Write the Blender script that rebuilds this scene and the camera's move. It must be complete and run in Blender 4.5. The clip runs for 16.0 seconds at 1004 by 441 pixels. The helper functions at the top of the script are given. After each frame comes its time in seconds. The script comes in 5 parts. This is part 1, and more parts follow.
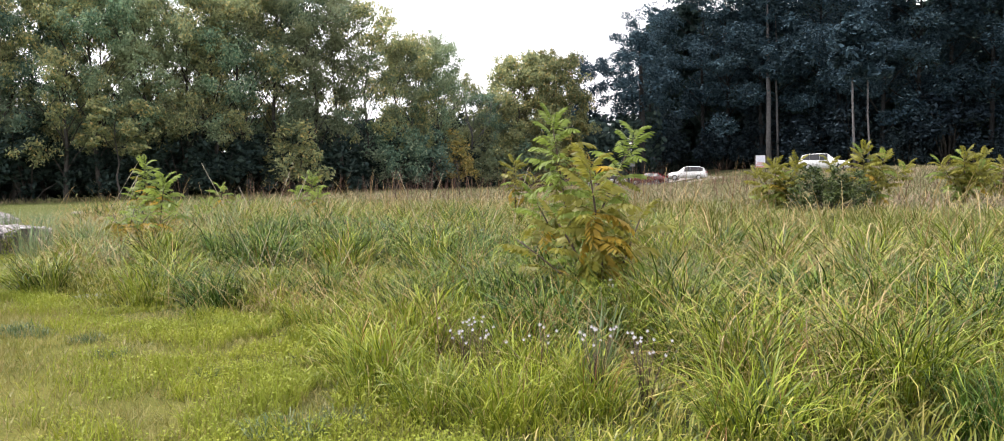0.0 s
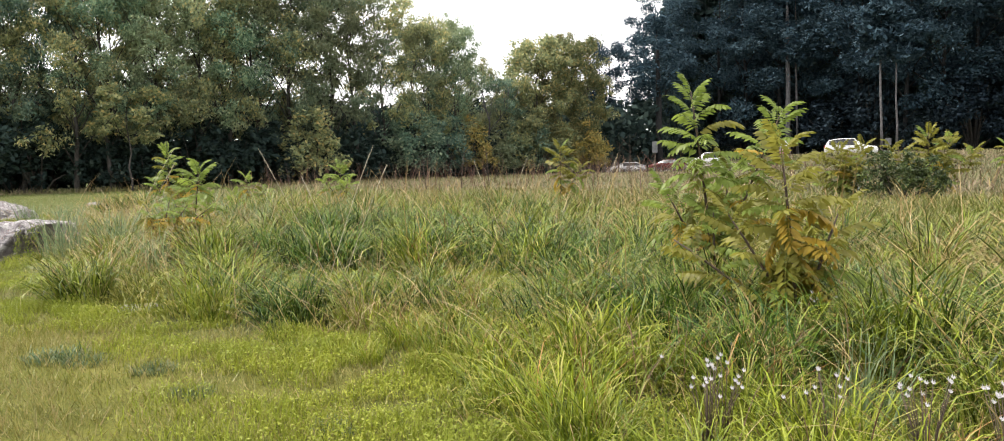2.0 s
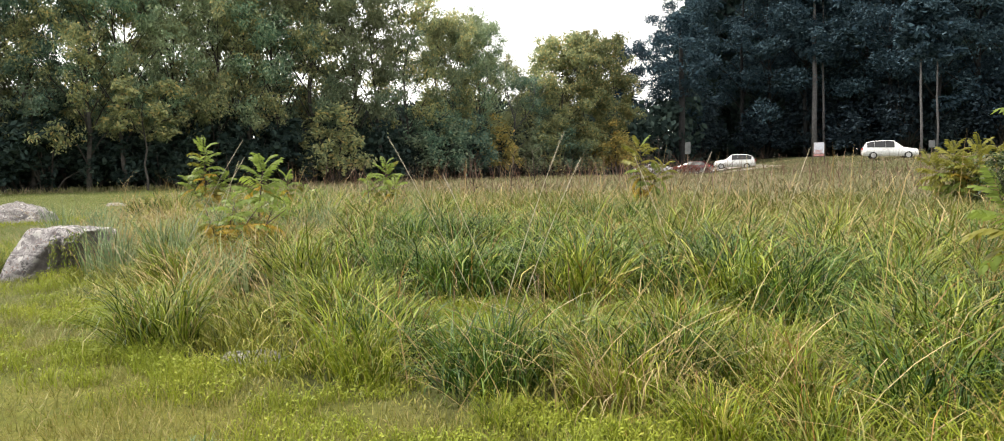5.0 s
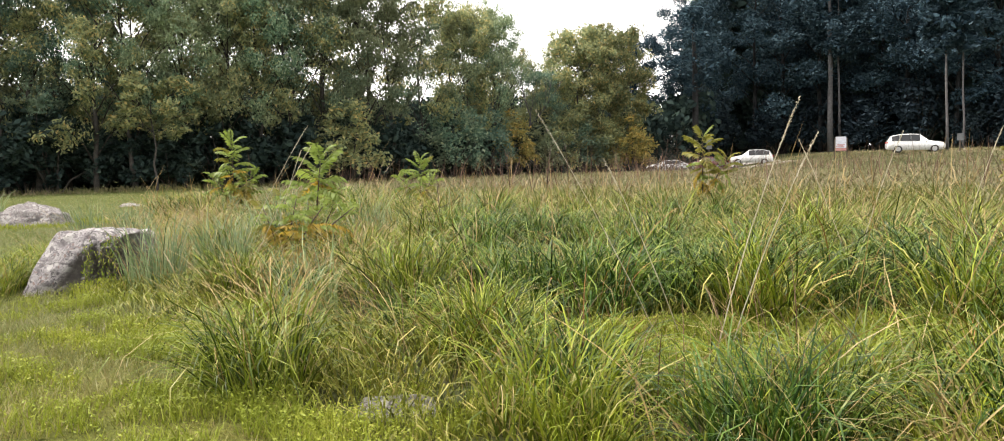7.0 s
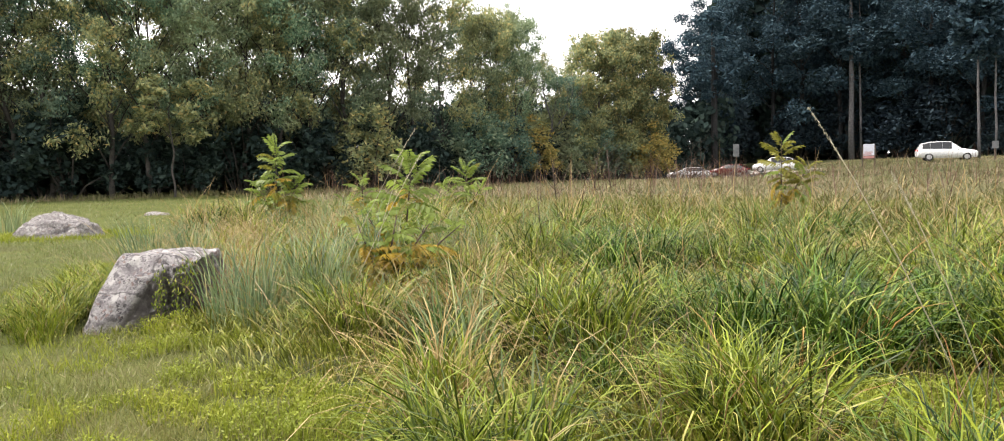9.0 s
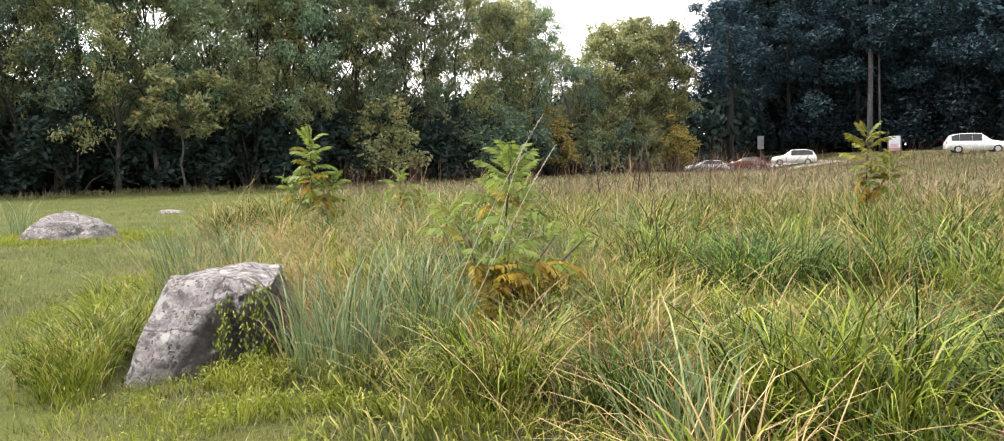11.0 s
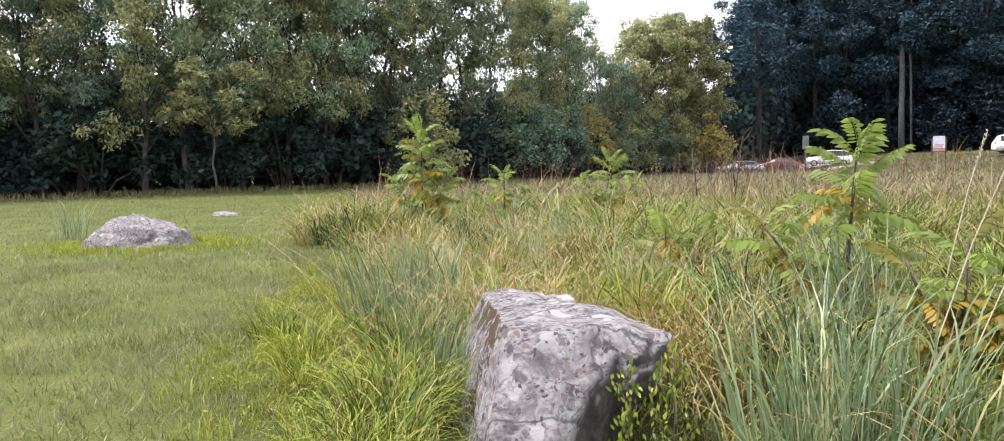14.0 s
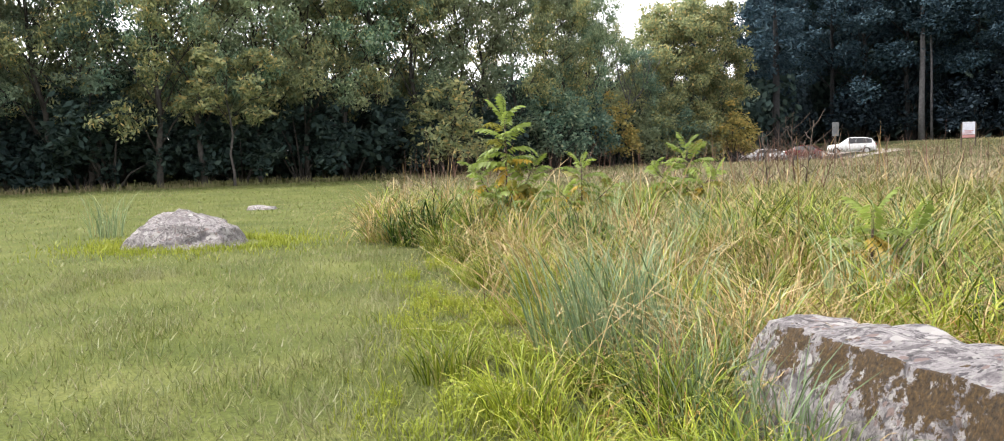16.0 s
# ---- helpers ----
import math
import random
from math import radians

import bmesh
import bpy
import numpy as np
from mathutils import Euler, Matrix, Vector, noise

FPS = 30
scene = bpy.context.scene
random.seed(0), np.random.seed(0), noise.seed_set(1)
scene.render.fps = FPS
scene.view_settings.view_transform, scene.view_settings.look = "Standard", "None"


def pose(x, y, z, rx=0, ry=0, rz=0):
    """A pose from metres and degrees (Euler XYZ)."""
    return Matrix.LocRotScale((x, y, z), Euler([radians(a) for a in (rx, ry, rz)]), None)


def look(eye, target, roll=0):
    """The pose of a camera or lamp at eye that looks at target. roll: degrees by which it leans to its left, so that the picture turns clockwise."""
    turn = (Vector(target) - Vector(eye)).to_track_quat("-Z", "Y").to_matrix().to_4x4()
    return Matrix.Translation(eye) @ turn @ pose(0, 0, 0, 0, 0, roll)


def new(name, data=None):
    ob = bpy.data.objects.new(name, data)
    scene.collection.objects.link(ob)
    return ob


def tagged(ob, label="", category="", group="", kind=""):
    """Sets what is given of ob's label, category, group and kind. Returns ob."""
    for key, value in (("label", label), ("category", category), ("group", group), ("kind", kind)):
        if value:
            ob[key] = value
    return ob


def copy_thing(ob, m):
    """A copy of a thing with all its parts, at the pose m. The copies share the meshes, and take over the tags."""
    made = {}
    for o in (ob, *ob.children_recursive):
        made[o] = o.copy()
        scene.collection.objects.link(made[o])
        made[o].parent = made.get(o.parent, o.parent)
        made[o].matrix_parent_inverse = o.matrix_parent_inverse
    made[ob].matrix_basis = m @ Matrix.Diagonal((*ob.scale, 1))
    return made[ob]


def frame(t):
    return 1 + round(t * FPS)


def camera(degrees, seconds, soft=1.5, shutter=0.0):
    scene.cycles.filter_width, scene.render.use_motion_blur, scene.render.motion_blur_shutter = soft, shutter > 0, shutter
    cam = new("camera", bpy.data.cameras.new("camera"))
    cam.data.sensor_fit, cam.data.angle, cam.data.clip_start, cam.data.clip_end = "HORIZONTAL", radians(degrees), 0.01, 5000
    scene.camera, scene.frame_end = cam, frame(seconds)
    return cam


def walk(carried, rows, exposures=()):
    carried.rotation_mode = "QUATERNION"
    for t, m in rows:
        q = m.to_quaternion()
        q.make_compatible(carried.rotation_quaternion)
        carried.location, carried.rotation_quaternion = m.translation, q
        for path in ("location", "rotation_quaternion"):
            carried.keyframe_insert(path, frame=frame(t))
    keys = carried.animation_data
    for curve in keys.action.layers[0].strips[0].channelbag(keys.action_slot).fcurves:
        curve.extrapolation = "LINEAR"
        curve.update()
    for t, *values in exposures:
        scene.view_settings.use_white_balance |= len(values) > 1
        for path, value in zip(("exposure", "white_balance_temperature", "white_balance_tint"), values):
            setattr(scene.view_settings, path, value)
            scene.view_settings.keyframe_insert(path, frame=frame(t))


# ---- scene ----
cam = camera(66.0, 16.0, soft=1.0)
PATH = [
    (0, (3.626, -2.069, 1.765), (3.617, -0.073, 1.633), -1.0),
    (0.5, (3.199, -1.708, 1.702), (3.186, 0.287, 1.562), -0.9),
    (1, (2.807, -1.26, 1.764), (2.794, 0.735, 1.62), -1.0),
    (1.5, (2.464, -0.866, 1.794), (2.45, 1.128, 1.641), -1.3),
    (2, (2.179, -0.336, 1.766), (2.16, 1.657, 1.602), -1.3),
    (2.5, (1.773, 0.114, 1.696), (1.76, 2.109, 1.551), -1.0),
    (3, (1.465, 0.534, 1.65), (1.448, 2.529, 1.506), -1.3),
    (3.5, (1.13, 1.06, 1.696), (1.121, 3.054, 1.541), -1.0),
    (4, (0.815, 1.476, 1.707), (0.795, 3.47, 1.558), -1.1),
    (4.5, (0.41, 1.979, 1.657), (0.386, 3.973, 1.507), -1.0),
    (4.7, (0.215, 2.154, 1.717), (0.194, 4.148, 1.556), -0.9),
    (6.8, (-1.495, 3.985, 1.563), (-1.521, 5.979, 1.419), -1.8),
    (7, (-1.61, 4.202, 1.576), (-1.629, 6.195, 1.413), -1.4),
    (7.5, (-2.052, 4.664, 1.657), (-2.073, 6.658, 1.513), -1.1),
    (8, (-2.455, 5.076, 1.672), (-2.475, 7.07, 1.526), -1.5),
    (8.5, (-2.794, 5.51, 1.691), (-2.817, 7.504, 1.537), -1.3),
    (9, (-3.226, 5.833, 1.653), (-3.251, 7.827, 1.506), -1.2),
    (9.2, (-3.336, 6.035, 1.689), (-3.355, 8.029, 1.535), -1.5),
    (11.3, (-4.924, 7.975, 1.703), (-4.951, 9.968, 1.538), -1.3),
    (11.5, (-5.147, 8.108, 1.682), (-5.173, 10.102, 1.53), -1.3),
    (12, (-5.558, 8.521, 1.668), (-5.587, 10.515, 1.517), -1.6),
    (12.5, (-6.085, 8.96, 1.692), (-6.106, 10.952, 1.517), -1.1),
    (13, (-6.637, 9.277, 1.691), (-6.661, 11.271, 1.536), -1.2),
    (13.5, (-7.007, 9.697, 1.592), (-7.032, 11.69, 1.421), -1.5),
    (14, (-7.466, 10.208, 1.628), (-7.488, 12.201, 1.467), -1.2),
    (14.5, (-7.837, 10.573, 1.699), (-7.859, 12.565, 1.528), -1.5),
    (15, (-8.234, 11.031, 1.637), (-8.258, 13.022, 1.454), -1.4),
    (15.5, (-8.803, 11.549, 1.683), (-8.822, 13.542, 1.513), -1.2),
    (16, (-9.16, 11.922, 1.579), (-9.18, 13.914, 1.394), -1.6),
]
walk(cam, [(t, look(eye, target, roll)) for t, eye, target, roll in PATH], exposures=[(0, 1.02, 6350, 15), (4.5, 0.95, 6700, 8), (7, 1.02, 6700, 11), (9, 1.06, 6600, 12), (12, 1.1, 6450, 13), (14.5, 1.17, 6050, 17), (16, 1.2, 6350, 13)])

# ---------------------------------------------------------------- light
SUN_AZ, SUN_EL = 282.0, 58.0
world = bpy.data.worlds.new("overcast_sky")
scene.world = world
world.use_nodes = True
wt = world.node_tree
for n in list(wt.nodes):
    wt.nodes.remove(n)
sky = wt.nodes.new("ShaderNodeTexSky")
sky.sky_type = "NISHITA"
sky.sun_disc = False
sky.sun_elevation, sky.sun_rotation = radians(SUN_EL), radians(SUN_AZ)
sky.dust_density, sky.air_density = 3.0, 1.0
coord = wt.nodes.new("ShaderNodeTexCoord")
clouds = wt.nodes.new("ShaderNodeTexNoise")
clouds.inputs["Scale"].default_value = 2.2
clouds.inputs["Detail"].default_value = 5
cloud_tone = wt.nodes.new("ShaderNodeValToRGB")
cloud_tone.color_ramp.elements[0].position, cloud_tone.color_ramp.elements[0].color = 0.3, (11.2, 11.15, 11.0, 1)
cloud_tone.color_ramp.elements[1].position, cloud_tone.color_ramp.elements[1].color = 0.7, (13.6, 13.5, 13.3, 1)
veil = wt.nodes.new("ShaderNodeMix")
veil.data_type = "RGBA"
veil.inputs["Factor"].default_value = 0.88
sky_light = wt.nodes.new("ShaderNodeBackground")
sky_light.inputs["Strength"].default_value = 0.09
world_out = wt.nodes.new("ShaderNodeOutputWorld")
wt.links.new(coord.outputs["Generated"], clouds.inputs["Vector"])
wt.links.new(clouds.outputs["Fac"], cloud_tone.inputs["Fac"])
wt.links.new(sky.outputs["Color"], veil.inputs["A"])
wt.links.new(cloud_tone.outputs["Color"], veil.inputs["B"])
wt.links.new(veil.outputs["Result"], sky_light.inputs["Color"])
wt.links.new(sky_light.outputs["Background"], world_out.inputs["Surface"])

sun_data = bpy.data.lights.new("sun", "SUN")
sun_data.energy, sun_data.angle, sun_data.color = 3.5, radians(11), (1.0, 0.95, 0.86)
sun = new("sun", sun_data)
az, el = radians(SUN_AZ), radians(SUN_EL)
to_sun = Vector((math.sin(az) * math.cos(el), math.cos(az) * math.cos(el), math.sin(el)))
sun.matrix_world = look(to_sun * 200, (0, 0, 0))


# ---------------------------------------------------------------- materials
def base_material(name):
    m = bpy.data.materials.new(name)
    m.use_nodes = True
    t = m.node_tree
    for n in list(t.nodes):
        t.nodes.remove(n)
    return m, t, t.nodes.new("ShaderNodeOutputMaterial")


def ramp(t, stops):
    r = t.nodes.new("ShaderNodeValToRGB")
    e = r.color_ramp.elements
    while len(e) < len(stops):
        e.new(0.5)
    for k, (p, c) in enumerate(stops):
        e[k].position, e[k].color = p, (*c, 1)
    return r


def mixed(t, fac, a, b, how="MIX"):
    m = t.nodes.new("ShaderNodeMix")
    m.data_type, m.blend_type = "RGBA", how
    for socket, value in (("Factor", fac), ("A", a), ("B", b)):
        if isinstance(value, bpy.types.NodeSocket):
            t.links.new(value, m.inputs[socket])
        else:
            m.inputs[socket].default_value = value if socket == "Factor" else (*value, 1)
    return m.outputs["Result"]


def noise_fac(t, scale, detail=4.0, rough=0.6, kind="Object"):
    c = t.nodes.new("ShaderNodeTexCoord")
    n = t.nodes.new("ShaderNodeTexNoise")
    n.inputs["Scale"].default_value, n.inputs["Detail"].default_value, n.inputs["Roughness"].default_value = scale, detail, rough
    t.links.new(c.outputs[kind], n.inputs["Vector"])
    return n.outputs["Fac"]


def world_noise(t, scale, detail=4.0):
    g = t.nodes.new("ShaderNodeNewGeometry")
    n = t.nodes.new("ShaderNodeTexNoise")
    n.inputs["Scale"].default_value, n.inputs["Detail"].default_value = scale, detail
    t.links.new(g.outputs["Position"], n.inputs["Vector"])
    return n.outputs["Fac"]


def dry_land(t, colour, tint):
    """Drier, yellower growth towards the east of the land, with an uneven border."""
    g = t.nodes.new("ShaderNodeNewGeometry")
    split = t.nodes.new("ShaderNodeSeparateXYZ")
    t.links.new(g.outputs["Position"], split.inputs[0])
    jitter = t.nodes.new("ShaderNodeMath")
    jitter.operation, jitter.inputs[1].default_value = "MULTIPLY_ADD", 6.0
    t.links.new(world_noise(t, 0.4), jitter.inputs[0])
    t.links.new(split.outputs["X"], jitter.inputs[2])
    span = t.nodes.new("ShaderNodeMapRange")
    span.inputs["From Min"].default_value, span.inputs["From Max"].default_value = -5.5, 0.5
    t.links.new(jitter.outputs[0], span.inputs["Value"])
    return mixed(t, span.outputs["Result"], colour, mixed(t, 1.0, colour, tint, "MULTIPLY"))


def leaf_material(name, stops, thin=0.24, rough=0.45, patch=None, patch_scale=0.25, shine=0.25, vary=0.5, dry=None):
    """Thin foliage: each blade or leaf takes its own tone, with broader patches and a tone of the whole plant."""
    m, t, out = base_material(name)
    geo = t.nodes.new("ShaderNodeNewGeometry")
    tone = ramp(t, stops)
    t.links.new(geo.outputs["Random Per Island"], tone.inputs["Fac"])
    colour = tone.outputs["Color"]
    if patch:
        spread = ramp(t, [(0.42, (0, 0, 0)), (0.62, (1, 1, 1))])
        t.links.new(world_noise(t, patch_scale), spread.inputs["Fac"])
        half = t.nodes.new("ShaderNodeMath")
        half.operation, half.inputs[1].default_value = "MULTIPLY", 0.75
        t.links.new(spread.outputs["Color"], half.inputs[0])
        colour = mixed(t, half.outputs[0], colour, patch)
    if dry:
        colour = dry_land(t, colour, dry)
    info = t.nodes.new("ShaderNodeObjectInfo")
    shade = ramp(t, [(0.0, (1 - vary * 0.5, 1 - vary * 0.45, 1 - vary * 0.4)), (1.0, (1 + vary * 0.5, 1 + vary * 0.42, 1 + vary * 0.2))])
    t.links.new(info.outputs["Random"], shade.inputs["Fac"])
    colour = mixed(t, 1.0, colour, shade.outputs["Color"], "MULTIPLY")
    grain = ramp(t, [(0.3, (0.82, 0.82, 0.82)), (0.7, (1.15, 1.15, 1.15))])
    t.links.new(world_noise(t, 9.0, 3), grain.inputs["Fac"])
    colour = mixed(t, 1.0, colour, grain.outputs["Color"], "MULTIPLY")
    p = t.nodes.new("ShaderNodeBsdfPrincipled")
    p.inputs["Roughness"].default_value = rough
    p.inputs["Specular IOR Level"].default_value = shine
    t.links.new(colour, p.inputs["Base Color"])
    tr = t.nodes.new("ShaderNodeBsdfTranslucent")
    t.links.new(colour, tr.inputs["Color"])
    mx = t.nodes.new("ShaderNodeMixShader")
    mx.inputs["Fac"].default_value = thin
    t.links.new(p.outputs["BSDF"], mx.inputs[1])
    t.links.new(tr.outputs["BSDF"], mx.inputs[2])
    t.links.new(mx.outputs["Shader"], out.inputs["Surface"])
    return m


def solid_material(name, a, b, scale=3.0, rough=0.7, metal=0.0, bump=0.2, spot=None, coat=0.0):
    """A solid surface of two tones, with fine grain and relief, and spots of a third tone."""
    m, t, out = base_material(name)
    p = t.nodes.new("ShaderNodeBsdfPrincipled")
    big = ramp(t, [(0.35, a), (0.65, b)])
    t.links.new(noise_fac(t, scale), big.inputs["Fac"])
    fine = ramp(t, [(0.3, (0.8, 0.8, 0.8)), (0.7, (1.15, 1.15, 1.15))])
    small = noise_fac(t, scale * 11, 3)
    t.links.new(small, fine.inputs["Fac"])
    colour = mixed(t, 1.0, big.outputs["Color"], fine.outputs["Color"], "MULTIPLY")
    if spot:
        where = ramp(t, [(0.56, (0, 0, 0)), (0.63, (1, 1, 1))])
        t.links.new(noise_fac(t, scale * 2.3, 6, 0.7), where.inputs["Fac"])
        colour = mixed(t, where.outputs["Color"], colour, spot)
    t.links.new(colour, p.inputs["Base Color"])
    p.inputs["Roughness"].default_value, p.inputs["Metallic"].default_value = rough, metal
    p.inputs["Coat Weight"].default_value = coat
    if bump:
        bp = t.nodes.new("ShaderNodeBump")
        bp.inputs["Strength"].default_value, bp.inputs["Distance"].default_value = bump, 0.02
        t.links.new(small, bp.inputs["Height"])
        t.links.new(bp.outputs["Normal"], p.inputs["Normal"])
    t.links.new(p.outputs["BSDF"], out.inputs["Surface"])
    return m


def ground_material():
    m, t, out = base_material("ground_turf")
    at = t.nodes.new("ShaderNodeAttribute")
    at.attribute_name = "meadow"
    lawn = ramp(t, [(0.3, (0.051, 0.064, 0.016)), (0.5, (0.074, 0.086, 0.022)), (0.7, (0.105, 0.112, 0.036))])
    t.links.new(world_noise(t, 0.9, 6), lawn.inputs["Fac"])
    thatch = ramp(t, [(0.3, (0.025, 0.032, 0.011)), (0.55, (0.049, 0.052, 0.022)), (0.75, (0.084, 0.070, 0.043))])
    t.links.new(world_noise(t, 0.8, 6), thatch.inputs["Fac"])
    fine = ramp(t, [(0.3, (0.6, 0.62, 0.6)), (0.7, (1.3, 1.3, 1.25))])
    speck = world_noise(t, 38.0, 4)
    t.links.new(speck, fine.inputs["Fac"])
    lawn_tone = dry_land(t, lawn.outputs["Color"], (1.25, 1.08, 0.85))
    colour = mixed(t, at.outputs["Fac"], lawn_tone, thatch.outputs["Color"])
    colour = mixed(t, 1.0, colour, fine.outputs["Color"], "MULTIPLY")
    p = t.nodes.new("ShaderNodeBsdfPrincipled")
    p.inputs["Roughness"].default_value = 0.9
    p.inputs["Specular IOR Level"].default_value = 0.1
    t.links.new(colour, p.inputs["Base Color"])
    bp = t.nodes.new("ShaderNodeBump")
    bp.inputs["Strength"].default_value, bp.inputs["Distance"].default_value = 0.6, 0.03
    t.links.new(speck, bp.inputs["Height"])
    t.links.new(bp.outputs["Normal"], p.inputs["Normal"])
    t.links.new(p.outputs["BSDF"], out.inputs["Surface"])
    return m


def rock_material():
    """Weathered granite: grey-violet stone, pale lichen, brown moss on the shoulders."""
    m, t, out = base_material("lichened_granite")
    where = t.nodes.new("ShaderNodeTexCoord")
    stretch = t.nodes.new("ShaderNodeTexNoise")
    stretch.inputs["Scale"].default_value, stretch.inputs["Detail"].default_value = 5.0, 5
    t.links.new(where.outputs["Object"], stretch.inputs["Vector"])
    warp = mixed(t, 0.22, (0, 0, 0), stretch.outputs["Color"])
    moved = t.nodes.new("ShaderNodeVectorMath")
    moved.operation = "ADD"
    t.links.new(where.outputs["Object"], moved.inputs[0])
    t.links.new(warp, moved.inputs[1])

    def patches(scale, size, share):
        """Ragged round colonies that grow on a share of the surface."""
        cells = t.nodes.new("ShaderNodeTexVoronoi")
        cells.inputs["Scale"].default_value = scale
        t.links.new(moved.outputs[0], cells.inputs["Vector"])
        ring = ramp(t, [(size, (1, 1, 1)), (size + 0.035, (0, 0, 0))])
        t.links.new(cells.outputs["Distance"], ring.inputs["Fac"])
        some = ramp(t, [(share, (1, 1, 1)), (share + 0.03, (0, 0, 0))])
        t.links.new(cells.outputs["Color"], some.inputs["Fac"])
        return mixed(t, 1.0, ring.outputs["Color"], some.outputs["Color"], "MULTIPLY")

    def stretched(scale, detail, rough):
        """Grain drawn out along the layers of the stone."""
        lay = t.nodes.new("ShaderNodeMapping")
        lay.inputs["Scale"].default_value = scale
        lay.inputs["Rotation"].default_value = (0.2, 0.3, 0.9)
        t.links.new(moved.outputs[0], lay.inputs["Vector"])
        n = t.nodes.new("ShaderNodeTexNoise")
        n.inputs["Scale"].default_value, n.inputs["Detail"].default_value, n.inputs["Roughness"].default_value = 1.0, detail, rough
        t.links.new(lay.outputs["Vector"], n.inputs["Vector"])
        return n.outputs["Fac"]

    stone = ramp(t, [(0.32, (0.07, 0.061, 0.07)), (0.5, (0.145, 0.128, 0.138)), (0.68, (0.215, 0.193, 0.20))])
    t.links.new(noise_fac(t, 7.0, 9, 0.7), stone.inputs["Fac"])
    colour = stone.outputs["Color"]
    crust = ramp(t, [(0.42, (0, 0, 0)), (0.48, (1, 1, 1))])
    t.links.new(stretched((10, 15, 15), 10, 0.74), crust.inputs["Fac"])
    pale = ramp(t, [(0.35, (0.24, 0.22, 0.23)), (0.65, (0.51, 0.472, 0.475))])
    t.links.new(noise_fac(t, 30.0, 6, 0.7), pale.inputs["Fac"])
    colour = mixed(t, crust.outputs["Color"], colour, pale.outputs["Color"])
    flake = ramp(t, [(0.58, (0, 0, 0)), (0.62, (1, 1, 1))])
    t.links.new(stretched((7, 10, 10), 9, 0.74), flake.inputs["Fac"])
    colour = mixed(t, flake.outputs["Color"], colour, (0.14, 0.124, 0.134))
    colour = mixed(t, patches(26.0, 0.36, 0.42), colour, (0.46, 0.44, 0.425))
    colour = mixed(t, patches(5.2, 0.30, 0.3), colour, (0.5, 0.478, 0.468))
    colour = mixed(t, patches(13.0, 0.30, 0.3), colour, (0.12, 0.107, 0.115))
    colour = mixed(t, patches(30.0, 0.34, 0.3), colour, (0.085, 0.075, 0.082))
    colour = mixed(t, patches(17.0, 0.34, 0.32), colour, (0.27, 0.195, 0.18))
    bald = ramp(t, [(0.53, (0, 0, 0)), (0.6, (0.7, 0.7, 0.7))])
    t.links.new(stretched((3.2, 3.6, 4.2), 7, 0.66), bald.inputs["Fac"])
    colour = mixed(t, bald.outputs["Color"], colour, stone.outputs["Color"])
    colour = mixed(t, patches(7.5, 0.36, 0.3), colour, (0.55, 0.525, 0.515))
    crack = t.nodes.new("ShaderNodeTexVoronoi")
    crack.feature = "DISTANCE_TO_EDGE"
    crack.inputs["Scale"].default_value = 1.5
    t.links.new(moved.outputs[0], crack.inputs["Vector"])
    line = ramp(t, [(0.004, (0.7, 0.7, 0.7)), (0.018, (0, 0, 0))])
    t.links.new(crack.outputs["Distance"], line.inputs["Fac"])
    colour = mixed(t, line.outputs["Color"], colour, (0.05, 0.044, 0.046))
    # Stone bare of lichen; also puts the boulder's right-face shade into its colour.
    bare_shade_mask = t.nodes.new("ShaderNodeAttribute")
    bare_shade_mask.attribute_name = "bare_shade"
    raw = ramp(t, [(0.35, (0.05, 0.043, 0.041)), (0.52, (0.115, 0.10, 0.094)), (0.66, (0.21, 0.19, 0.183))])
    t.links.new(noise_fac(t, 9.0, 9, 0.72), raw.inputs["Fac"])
    colour = mixed(t, bare_shade_mask.outputs["Fac"], colour, raw.outputs["Color"])
    moss = t.nodes.new("ShaderNodeAttribute")
    moss.attribute_name = "moss"
    edge = t.nodes.new("ShaderNodeMath")
    edge.operation = "MULTIPLY_ADD"
    edge.inputs[1].default_value = 0.5
    t.links.new(moss.outputs["Fac"], edge.inputs[0])
    t.links.new(noise_fac(t, 13.0, 9, 0.75), edge.inputs[2])
    grown = ramp(t, [(0.80, (0, 0, 0)), (0.84, (1, 1, 1))])
    t.links.new(edge.outputs[0], grown.inputs["Fac"])
    tone = ramp(t, [(0.35, (0.035, 0.019, 0.005)), (0.55, (0.095, 0.052, 0.012)), (0.7, (0.17, 0.105, 0.03))])
    t.links.new(noise_fac(t, 55.0, 4), tone.inputs["Fac"])
    colour = mixed(t, grown.outputs["Color"], colour, tone.outputs["Color"])
    p = t.nodes.new("ShaderNodeBsdfPrincipled")
    p.inputs["Roughness"].default_value = 0.85
    t.links.new(colour, p.inputs["Base Color"])
    bp = t.nodes.new("ShaderNodeBump")
    bp.inputs["Strength"].default_value, bp.inputs["Distance"].default_value = 1.0, 0.13
    t.links.new(stretched((7, 11, 11), 10, 0.78), bp.inputs["Height"])
    t.links.new(bp.outputs["Normal"], p.inputs["Normal"])
    t.links.new(p.outputs["BSDF"], out.inputs["Surface"])
    return m


